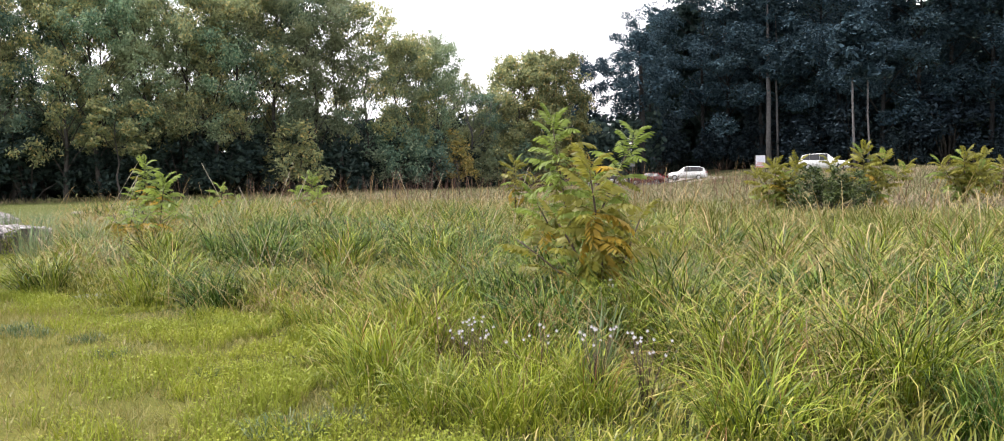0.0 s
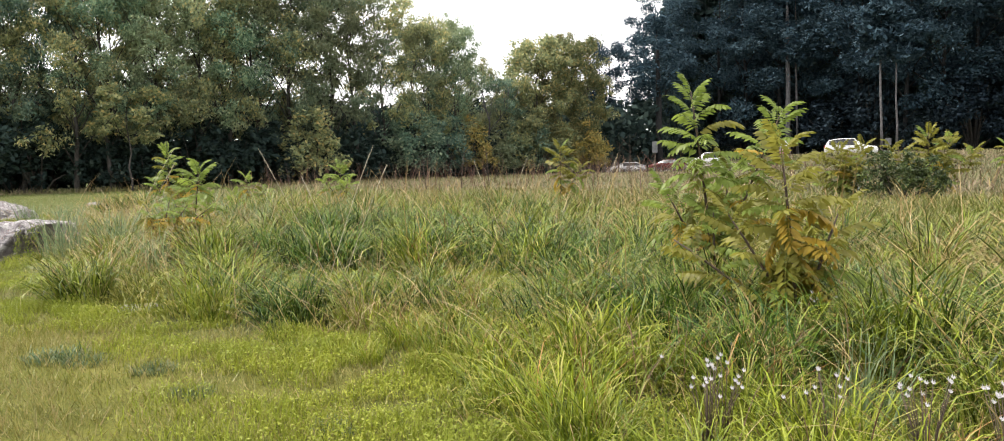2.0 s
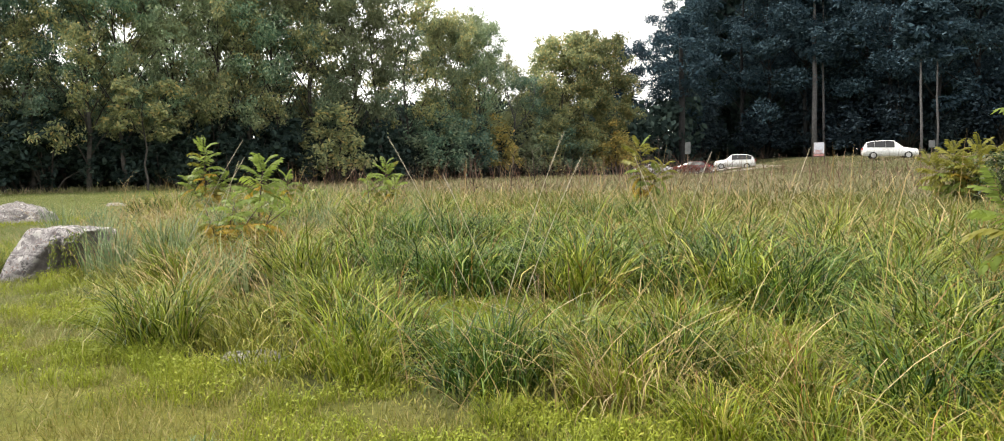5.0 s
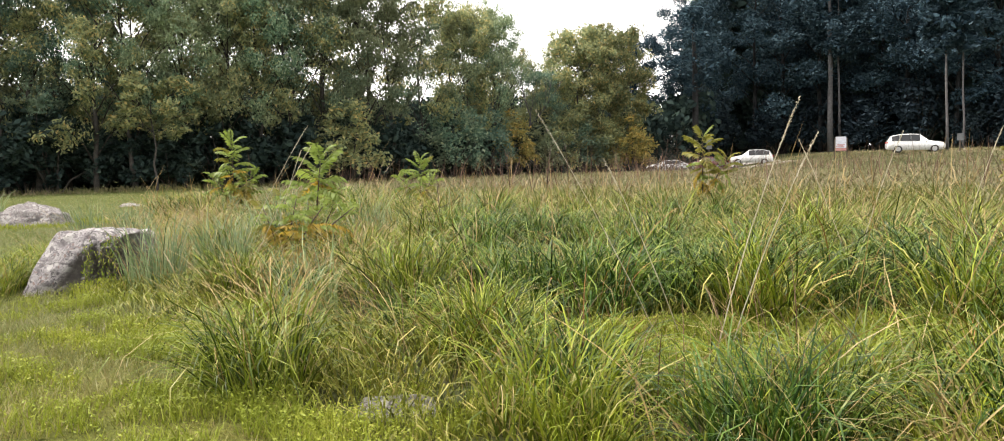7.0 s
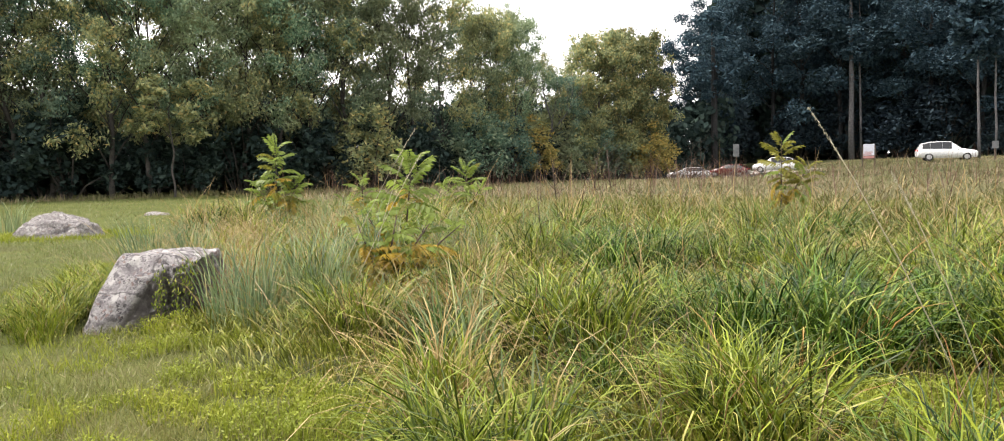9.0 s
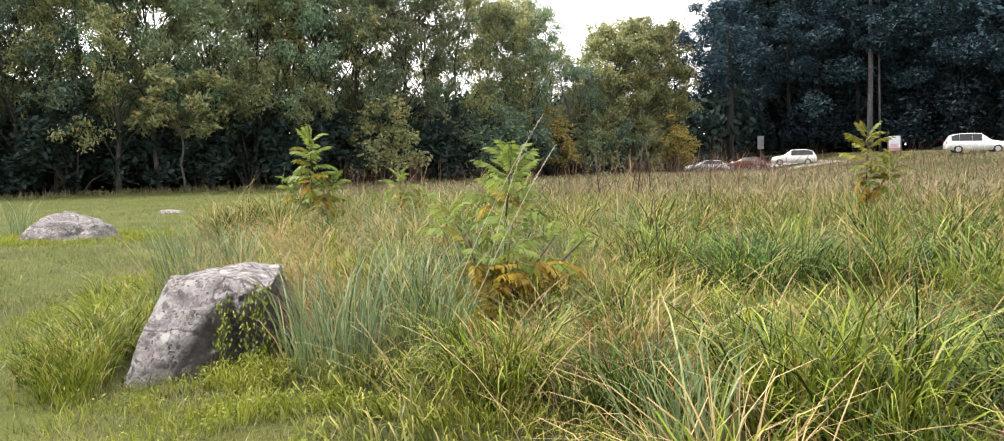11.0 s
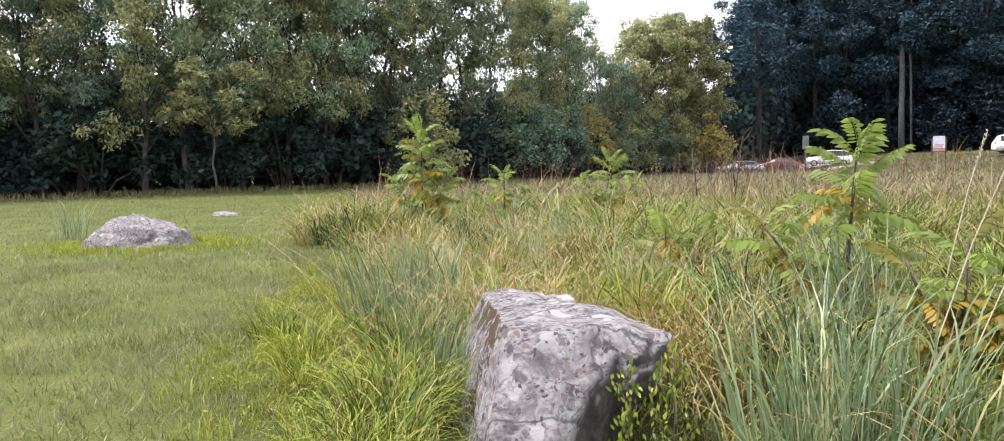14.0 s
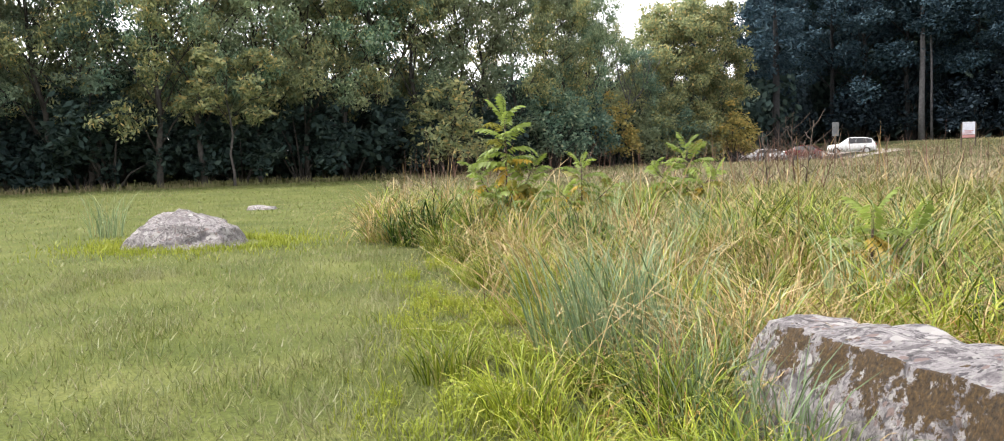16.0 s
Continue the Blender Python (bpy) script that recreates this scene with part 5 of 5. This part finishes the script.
s.blades(on_land(turf, 0.005), rng.uniform(0, 6.28, n), rng.uniform(0.2, 1.0, n), rng.uniform(0.2, 0.9, n), 0.08 * rng.uniform(0.6, 1.4, n), rng.uniform(0.012, 0.03, n), 1)
tufts = scatter(24000, -16, 8, 0, 24, lambda x, y: (past_edge(x, y) < 0.4) & (from_walk(x, y) < 12) & in_view(x, y) & (wave(x, y, 1.1, 91) * 0.7 + wave(x, y, 0.4, 92) * 0.4 > 0.66))
n = len(tufts)
s.blades(on_land(tufts, 0.005), rng.uniform(0, 6.28, n), rng.uniform(0.0, 0.8, n), rng.uniform(0.2, 1.4, n), rng.uniform(0.07, 0.17, n), rng.uniform(0.004, 0.008, n), 2)
tagged(new("lawn_grass", s.mesh("lawn_grass", LAWN)), "short mown lawn grass with pale patches", "grass", kind="stuff")

s = Soup()
weeds = scatter(62000, -16, 12, 1, 26, lambda x, y: (rng.uniform(0, 1, len(x)) < np.maximum(hollow(x, y), ease(1.25 - np.abs(past_edge(x, y) - np.interp(y, [11, 14], [0.1, 0.6])) / np.interp(y, [11, 14], [2.0, 0.9])))) & (from_walk(x, y) < 14) & in_view(x, y) & clear_of_boulder(x, y) & (wave(x, y, 1.5, 81) + 0.4 * wave(x, y, 0.5, 82) > np.interp(y, [11, 14], [0.15, 0.5])) & (hollow(x, y) | (wave(x, y, 0.35, 86) + 0.3 * wave(x, y, 1.1, 87) > np.interp(y, [8, 14], [0.5, 0.62]))))
n = len(weeds)
c = on_land(weeds, 0)
c[:, 2] += rng.uniform(0.02, 0.15, n) * (0.25 + 1.3 * wave(weeds[:, 0], weeds[:, 1], 0.45, 83))
al = unit(rng.normal(size=(n, 3)) * np.array([1, 1, 0.5]))
s.leaves(c, al, unit(np.cross(al, rng.normal(size=(n, 3)) * 0.5 + np.array([0, 0, 1.0]))), rng.uniform(0.018, 0.04, n), rng.uniform(0.008, 0.016, n))
low = scatter(72000, -14, 12, 1, 26, lambda x, y: (rng.uniform(0, 1, len(x)) < np.maximum(hollow(x, y), ease(1.25 - np.abs(past_edge(x, y) - np.interp(y, [11, 14], [0.1, 0.6])) / np.interp(y, [11, 14], [2.2, 1.1])))) & (from_walk(x, y) < 13) & in_view(x, y) & clear_of_boulder(x, y) & (wave(x, y, 1.5, 81) + 0.4 * wave(x, y, 0.5, 82) > np.interp(y, [11, 14], [0.15, 0.5])) & (hollow(x, y) | (wave(x, y, 0.35, 86) + 0.3 * wave(x, y, 1.1, 87) > np.interp(y, [8, 14], [0.5, 0.62]))))
n = len(low)
s.blades(on_land(low), rng.uniform(0, 6.28, n), rng.uniform(0.0, 0.6, n), rng.uniform(0.3, 1.8, n), rng.uniform(0.08, 0.2, n) * (0.4 + 1.3 * wave(low[:, 0], low[:, 1], 0.45, 83)), rng.uniform(0.005, 0.011, n), 2)
ring = rng.uniform(0, 6.28, 3500)
rad = rng.uniform(0.9, 1.0, 3500) + rng.exponential(0.35, 3500)
c = on_land(np.stack([-14.8 + 1.35 * rad * np.cos(ring), 25.7 + 0.95 * rad * np.sin(ring)], 1))
n = len(c)
s.blades(c, rng.uniform(0, 6.28, n), rng.uniform(0.0, 0.6, n), rng.uniform(0.3, 1.8, n), rng.uniform(0.06, 0.22, n), rng.uniform(0.01, 0.022, n), 2)
tagged(new("low_weeds", s.mesh("low_weeds", WEEDS)), "low bright yellow-green weeds along the mown edge", "weeds", kind="stuff")


# ---------------------------------------------------------------- tall single stems, flowers, creeper, dead saplings
s = Soup()
lone = scatter(170, -12, 16, 6, 30, lambda x, y: (past_edge(x, y) > 0.6) & (from_walk(x, y) > 5.0) & (from_walk(x, y) < 20) & in_view(x, y) & clear_of_boulder(x, y))
n = len(lone)
s.blades(on_land(lone), rng.uniform(0, 6.28, n), rng.uniform(0.0, 0.4, n), rng.uniform(0.1, 1.0, n), rng.uniform(1.4, 2.1, n), 0.006 + 0.0006 * from_walk(lone[:, 0], lone[:, 1]), 5)
tagged(new("tall_stems", s.mesh("tall_stems", STRAW)), "tall pale grass stems rising above the meadow", "stems", kind="stuff")

PETAL = solid_material("white_petals", (0.34, 0.33, 0.34), (0.45, 0.43, 0.44), 30.0, 0.6, bump=0.0)


def aster(x, y, heads, seed):
    """A branching weed with small white flower heads."""
    r = np.random.default_rng(seed)
    root = thing("aster", (x, y, float(height(x, y))), "white-flowered aster among green grass", "flower", "white asters in the meadow")
    tips = []
    for k in range(heads):
        bm = bmesh.new()
        tip = Vector((r.normal() * 0.1, r.normal() * 0.09, 0.42 + r.uniform(0, 0.16)))
        tube(bm, [Vector((tip.x * 0.1, tip.y * 0.1, 0)), Vector((tip.x * 0.5, tip.y * 0.5, tip.z * 0.6)), tip], [0.004, 0.003, 0.002], 4)
        tips.append(tip)
        part("stem", bm, TWIG, root)
    for tip in tips:
        bm = bmesh.new()
        c = bm.verts.new(tip + Vector((0, 0, 0.004)))
        ring = []
        for j in range(12):
            rad = 0.014 if j % 2 else 0.008
            a = j * math.pi / 6
            ring.append(bm.verts.new(tip + Vector((math.cos(a) * rad, math.sin(a) * rad * 0.8, 0.012 * (j % 2) + math.sin(a) * rad * 0.7))))
        for j in range(12):
            bm.faces.new((c, ring[j], ring[(j + 1) % 12]))
        part("flower_head", bm, PETAL, root)
    return root


for k, (x, y, heads) in enumerate([(3.28, 3.95, 14), (3.42, 4.12, 10), (4.27, 3.5, 14), (4.6, 3.35, 14), (3.9, 3.75, 9), (4.75, 6.2, 7)]):
    aster(x, y, heads, 300 + k)


def creeper(x, y, z0, seed):
    """A vine hanging down the boulder's shaded face."""
    rnd = random.Random(seed)
    root = thing("creeper", (x, y, 0), "green creeper hanging on the boulder's dark face", "vine")
    bm = bmesh.new()
    pts = [Vector((rnd.uniform(-0.03, 0.03), -0.02 * k, z0 - 0.085 * k)) for k in range(8)]
    tube(bm, pts, [0.004] * 8, 4)
    part("stem", bm, TWIG, root)
    s = Soup()
    n = 85
    r = np.random.default_rng(seed)
    c = np.array([pts[r.integers(0, 8)] for _ in range(n)]) + r.normal(size=(n, 3)) * np.array([0.03, 0.014, 0.04])
    al = unit(r.normal(size=(n, 3)) * 0.4 + np.array([0, -0.25, -1.0]))
    s.leaves(c, al, unit(np.cross(al, np.array([0, -1.0, 0.3]) + r.normal(size=(n, 3)) * 0.2)), r.uniform(0.03, 0.052, n), r.uniform(0.012, 0.019, n))
    part_mesh("foliage", s.mesh("foliage", CLUMP_GREEN), root)


creeper(-6.95, 13.86, 0.54, 1)
creeper(-6.90, 13.87, 0.60, 4)
creeper(-6.77, 13.92, 0.65, 2)
creeper(-6.71, 13.95, 0.62, 5)
creeper(-6.63, 13.98, 0.64, 3)


def dead_sapling(x, y, tall, seed, thick=1.0):
    rnd = random.Random(seed)
    root = thing("dead_sapling", (x, y, float(height(x, y))), "bare dark dead sapling in tall grass", "sapling", "dead saplings in the meadow")
    bm = bmesh.new()
    top = Vector((rnd.uniform(-0.3, 0.3), 0, tall))
    tube(bm, [Vector((0, 0, -0.1)), top * 0.5, top], [0.03 * thick, 0.02 * thick, 0.006 * thick], 6)
    part("trunk", bm, TWIG, root)
    for k in range(9 if thick == 1.0 else 4):
        s = 0.25 + 0.08 * k + (0.25 if thick < 1.0 else 0.0)
        a = k * 2.4 + rnd.uniform(-0.4, 0.4)
        l = tall * rnd.uniform(0.2, 0.4)
        p = top * s
        q = p + Vector((math.cos(a) * l, math.sin(a) * l, l * rnd.uniform(0.6, 1.1)))
        bm = bmesh.new()
        tube(bm, [p, p.lerp(q, 0.5) + Vector((0, 0, -0.05)), q], [0.014 * thick, 0.01 * thick, 0.004 * thick], 5)
        part("branch", bm, TWIG, root)
    return root


dead_sapling(-1.5, 34.7, 1.9, 1)
dead_sapling(-0.1, 35.7, 2.2, 2)
dead_sapling(1.2, 40.0, 2.2, 4)
dead_sapling(14.5, 78.5, 4.0, 5)
dead_sapling(13.0, 76.0, 3.2, 6)
dead_sapling(-2.75, 17.4, 1.5, 7, 0.35)


def seed_stalk(base, tip, seed):
    """A leaning dry culm that ends in a narrow seed spike."""
    r = np.random.default_rng(seed)
    foot = Vector((base[0], base[1], float(height(base[0], base[1])) - 0.03))
    root = thing("seed_stalk", foot, "tall leaning dry grass stalk with pale seed spike", "grass stalk", "seed stalks above the meadow")
    end = Vector(tip) - foot
    bow = Vector((-end.y, end.x, 0)) * 0.06 + Vector((0, 0, 0.08))
    pts = [end * u + bow * (4 * u * (1 - u)) for u in (0, 0.25, 0.5, 0.75, 0.88)]
    bm = bmesh.new()
    tube(bm, pts, [0.0045, 0.004, 0.0035, 0.003, 0.002], 6)
    part("stem", bm, PALE_STALK, root)
    s = Soup()
    n = 130
    u = r.uniform(0.8, 1.0, n)
    c = np.array([list(end * k + bow * (4 * k * (1 - k))) for k in u]) + r.normal(size=(n, 3)) * 0.004
    axis = np.array(list(end.normalized()))
    al = unit(axis + r.normal(size=(n, 3)) * 0.3)
    s.leaves(c, al, unit(np.cross(al, r.normal(size=(n, 3)))), r.uniform(0.012, 0.024, n), r.uniform(0.004, 0.007, n))
    part_mesh("seed_head", s.mesh("seed_head", PALE_STALK), root, "narrow pale seed spike")
    return root


seed_stalk((-5.35, 14.3), (-4.31, 14.72, 2.07), 1)
seed_stalk((-5.15, 14.35), (-4.21, 14.49, 1.8), 2)
seed_stalk((-5.0, 14.8), (-4.5, 15.05, 1.75), 3)
seed_stalk((2.2, 12.6), (1.6, 12.8, 1.7), 4)
seed_stalk((3.6, 13.3), (4.1, 13.2, 1.8), 5)
seed_stalk((-0.35, 10.55), (-1.37, 10.69, 1.96), 6)
seed_stalk((-0.15, 10.7), (-0.8, 10.8, 1.55), 7)
seed_stalk((-0.25, 9.5), (0.44, 9.67, 1.95), 8)
seed_stalk((-0.1, 9.7), (0.6, 9.75, 1.7), 9)
seed_stalk((1.9, 12.2), (2.5, 12.3, 1.75), 10)

# ---------------------------------------------------------------- car park
GRAVEL = solid_material("pale_gravel", (0.2, 0.18, 0.16), (0.3, 0.27, 0.25), 0.6, 0.95, bump=0.6)
WHITE_PAINT = solid_material("white_car_paint", (0.72, 0.72, 0.73), (0.78, 0.78, 0.79), 0.5, 0.25, bump=0.0, coat=0.6)
SILVER_PAINT = solid_material("silver_car_paint", (0.5, 0.5, 0.51), (0.6, 0.6, 0.6), 0.5, 0.3, 0.4, bump=0.0, coat=0.6)
RED_PAINT = solid_material("dark_red_car_paint", (0.085, 0.014, 0.014), (0.11, 0.02, 0.018), 0.5, 0.25, bump=0.0, coat=0.6)
CAR_GLASS = solid_material("dark_car_glass", (0.006, 0.007, 0.009), (0.01, 0.011, 0.013), 1.0, 0.3, bump=0.0)
TYRE = solid_material("black_rubber", (0.02, 0.02, 0.02), (0.035, 0.035, 0.035), 10.0, 0.85)
RIM = solid_material("alloy_rim", (0.4, 0.4, 0.41), (0.5, 0.5, 0.5), 4.0, 0.35, 0.8, bump=0.0)
LAMP_RED = solid_material("red_tail_lamp", (0.35, 0.02, 0.02), (0.45, 0.03, 0.03), 4.0, 0.2, bump=0.0)
LAMP_CLEAR = solid_material("clear_headlamp", (0.6, 0.6, 0.6), (0.7, 0.7, 0.7), 4.0, 0.1, bump=0.0)
POST_WOOD = solid_material("weathered_post_wood", (0.06, 0.045, 0.035), (0.11, 0.085, 0.065), 6.0, 0.9, bump=0.4)
SIGN_WHITE = solid_material("white_sign_panel", (0.5, 0.52, 0.6), (0.62, 0.63, 0.7), 1.0, 0.5, bump=0.0)
SIGN_PINK = solid_material("pink_red_print", (0.4, 0.16, 0.15), (0.5, 0.27, 0.26), 9.0, 0.5, bump=0.0)
SIGN_GREY = solid_material("grey_sign_back", (0.11, 0.115, 0.12), (0.17, 0.175, 0.18), 3.0, 0.5, 0.5, bump=0.0)


def car_park():
    bx, by = np.meshgrid(np.linspace(11, 29, 40), np.linspace(85, 100, 18))
    by = by - 0.55 * np.clip(bx - 31, 0, None)
    v = np.stack([bx, by, height(bx, by) + 0.006], -1).reshape(-1, 3)
    i = (np.arange(17)[:, None] * 40 + np.arange(39)[None]).ravel()
    me = mesh_arrays("car_park", v, np.stack([i, i + 1, i + 41, i + 40], 1), [], GRAVEL, smooth=True)
    return tagged(new("car_park", me), "pale gravel car park below the wood", "car park", kind="structure")


car_park()


def car(x, y, heading, paint, label, length=4.5, tall=1.66, boxy=0.75):
    """A car lofted from cross-sections, with glazing, wheels and lamps; its nose points along heading."""
    root = thing("car", (x, y, float(height(x, y))), label, "car", "cars in the car park", turn=heading)
    k, h = length / 4.5, tall
    # along, half width, sill, shoulder, roof half width, roof height
    shape = [(2.25, 0.62, 0.36, 0.66, 0.55, 0.70), (2.1, 0.82, 0.28, 0.82, 0.72, 0.90), (1.35, 0.9, 0.24, 0.95, 0.8, 1.02), (1.0, 0.91, 0.24, 1.0, 0.8, 1.08),
             (0.3, 0.92, 0.24, 1.02, 0.66, h - 0.04), (-0.4, 0.92, 0.24, 1.03, 0.66, h), (-1.3, 0.91, 0.24, 1.05, 0.64, h - 0.03),
             (-1.3 - boxy * 0.75, 0.88, 0.28, 1.06, 0.6, 1.06 + (h - 1.1) * boxy), (-2.18, 0.84, 0.34, 0.98, 0.7, 1.04), (-2.25, 0.72, 0.42, 0.8, 0.62, 0.84)]
    def ring(row, grow=0.0):
        a, w, z0, z1, w2, z2 = row
        a *= k
        zm = (z0 + z1) / 2
        side = [(w * 0.92, z0), (w + 0.01, zm), (w, z1), (w2 + grow, z2 - 0.05), (w2 * 0.75, z2)]
        return [Vector((a, p, q)) for p, q in side] + [Vector((a, -p, q)) for p, q in reversed(side)]
    bm = bmesh.new()
    rings = [[bm.verts.new(p) for p in ring(r)] for r in shape]
    for lo, hi in zip(rings, rings[1:]):
        for i in range(10):
            bm.faces.new((lo[i], hi[i], hi[(i + 1) % 10], lo[(i + 1) % 10])).smooth = True
    bm.faces.new(rings[0])
    bm.faces.new(rings[-1][::-1])
    bmesh.ops.recalc_face_normals(bm, faces=bm.faces)
    part("body", bm, paint, root)
    def pane(name, points):
        bm = bmesh.new()
        n = (points[1] - points[0]).cross(points[2] - points[0]).normalized()
        mid = sum(points, Vector()) / len(points)
        if n.dot(mid - Vector((0, 0, 0.8))) < 0:
            n = -n
        lo = [bm.verts.new(mid + (p - mid) * 0.98 + n * 0.004) for p in points]
        hi = [bm.verts.new(mid + (p - mid) * 0.98 + n * 0.02) for p in points]
        bm.faces.new(hi)
        bm.faces.new(lo[::-1])
        for i in range(len(points)):
            bm.faces.new((lo[i], lo[(i + 1) % len(points)], hi[(i + 1) % len(points)], hi[i]))
        bmesh.ops.recalc_face_normals(bm, faces=bm.faces)
        part(name, bm, CAR_GLASS, root, "dark glass")
    r = [ring(s) for s in shape]
    for a, b in ((4, 5), (5, 6), (6, 7)):
        pane("side_window", [r[a][2], r[b][2], r[b][3], r[a][3]])
        pane("side_window", [r[a][7], r[b][7], r[b][6], r[a][6]])
    pane("windscreen", [r[3][3].lerp(r[3][6], 0.06), r[3][6].lerp(r[3][3], 0.06), r[4][6], r[4][3]])
    pane("rear_window", [r[7][3], r[7][6], r[8][6].lerp(r[7][6], 0.2), r[8][3].lerp(r[7][3], 0.2)])
    for a in (1.4 * k, -1.38 * k):
        for sgn in (1, -1):
            bm = bmesh.new()
            m = Matrix.Translation((a, sgn * 0.82, 0.34)) @ Matrix.Rotation(math.pi / 2, 4, "X")
            bmesh.ops.create_cone(bm, cap_ends=True, segments=20, radius1=0.34, radius2=0.34, depth=0.22, matrix=m)
            bmesh.ops.bevel(bm, geom=[e for e in bm.edges if len(e.link_faces) == 2 and e.calc_face_angle() > 1], offset=0.03, segments=2, affect="EDGES")
            wheel = part("wheel", bm, TYRE, root, "black tyre")
            bm = bmesh.new()
            m = Matrix.Translation((a, sgn * 0.93, 0.34)) @ Matrix.Rotation(math.pi / 2, 4, "X")
            bmesh.ops.create_cone(bm, cap_ends=True, segments=16, radius1=0.22, radius2=0.2, depth=0.03, matrix=m)
            part("rim", bm, RIM, wheel, "alloy rim")
    for sgn in (1, -1):
        bm = bmesh.new()
        box(bm, (2.12 * k, sgn * 0.62, 0.72), (0.2, 0.34, 0.13), 0.03)
        part("headlight", bm, LAMP_CLEAR, root, "clear headlight")
        bm = bmesh.new()
        box(bm, (-2.19 * k, sgn * 0.68, 0.92), (0.12, 0.22, 0.18), 0.03)
        part("tail_light", bm, LAMP_RED, root, "red tail light")
        bm = bmesh.new()
        box(bm, (0.75 * k, sgn * 1.0, 1.02), (0.12, 0.2, 0.13), 0.03)
        part("mirror", bm, paint, root)
    return root


car(25.5, 90.6, 159.0, WHITE_PAINT, "white sport utility car parked on gravel")
car(21.4, 93.5, 150.0, RED_PAINT, "dark red car parked on gravel behind dead brush", 4.4, 1.5, 0.5)
car(15.6, 88.0, 168.0, SILVER_PAINT, "pale silver car half hidden by meadow grass", 4.5, 1.45, 0.4)
car(35.2, 74.7, -20.0, WHITE_PAINT, "white estate car beside the meadow", 4.7, 1.7, 0.8)


def kiosk(x, y):
    root = thing("notice_board", (x, y, float(height(x, y))), "wooden notice board with white and pink-red poster", "notice board", turn=-20)
    for sx in (-0.53, 0.53):
        bm = bmesh.new()
        box(bm, (sx, 0, 0.95), (0.1, 0.1, 2.1), 0.01)
        part("post", bm, POST_WOOD, root, "weathered wooden post")
    bm = bmesh.new()
    box(bm, (0, 0, 1.47), (0.96, 0.06, 1.38), 0.01)
    part("backing", bm, POST_WOOD, root)
    bm = bmesh.new()
    box(bm, (0, -0.045, 1.62), (0.94, 0.02, 1.06), 0.003)
    part("poster", bm, SIGN_WHITE, root, "white upper poster")
    bm = bmesh.new()
    box(bm, (0, -0.045, 0.94), (0.94, 0.02, 0.24), 0.003)
    part("poster", bm, SIGN_PINK, root, "pink-red lower poster")
    for k, w in enumerate((0.7, 0.5, 0.8)):
        bm = bmesh.new()
        box(bm, (-0.05 * k, -0.058, 1.4 - 0.1 * k), (w, 0.006, 0.06))
        part("text_bar", bm, SIGN_PINK, root, "bar of red lettering")


kiosk(30.3, 78.8)


def post_sign(x, y, tall, w, h, label):
    root = thing("sign_post", (x, y, float(height(x, y))), label, "sign", turn=-15)
    bm = bmesh.new()
    box(bm, (0, 0, tall / 2 - 0.1), (0.09, 0.09, tall + 0.2), 0.008)
    part("post", bm, POST_WOOD, root)
    bm = bmesh.new()
    box(bm, (0, -0.06, tall - h / 2), (w, 0.02, h), 0.004)
    part("plate", bm, SIGN_GREY, root, "grey metal plate")


post_sign(15.7, 71.1, 2.9, 0.48, 1.05, "wooden post with grey metal sign plate")
post_sign(36.2, 69.4, 1.5, 0.5, 0.6, "small pale sign on a short post")


RED_BRUSH = solid_material("red_brown_branches", (0.13, 0.055, 0.04), (0.22, 0.105, 0.075), 12.0, 0.85, bump=0.1)


def brush_pile(x, y, seed, tone=TWIG, label="heap of bare grey-brown cut branches"):
    rnd = random.Random(seed)
    root = thing("brush_pile", (x, y, float(height(x, y))), label, "brush pile", "brush heaps by the car park")
    for k in range(26):
        bm = bmesh.new()
        a, l = rnd.uniform(0, 6.28), rnd.uniform(1.0, 2.6)
        p = Vector((rnd.gauss(0, 0.9), rnd.gauss(0, 0.5), rnd.uniform(0.0, 0.4)))
        q = p + Vector((math.cos(a) * l, math.sin(a) * l * 0.5, rnd.uniform(0.1, 0.9) * l))
        tube(bm, [p, p.lerp(q, 0.5) + Vector((rnd.uniform(-0.1, 0.1), 0, rnd.uniform(-0.1, 0.15))), q], [0.04, 0.025, 0.008], 5)
        part("branch", bm, BARK_PALE if k % 2 else tone, root)


brush_pile(13.5, 79.5, 1)
brush_pile(16.5, 80.5, 2)
brush_pile(19.0, 82.0, 3, RED_BRUSH, "heap of red-brown cut branches beside the cars")
brush_pile(20.6, 83.4, 7, RED_BRUSH, "heap of red-brown cut branches beside the cars")
brush_pile(11.0, 77.5, 4)
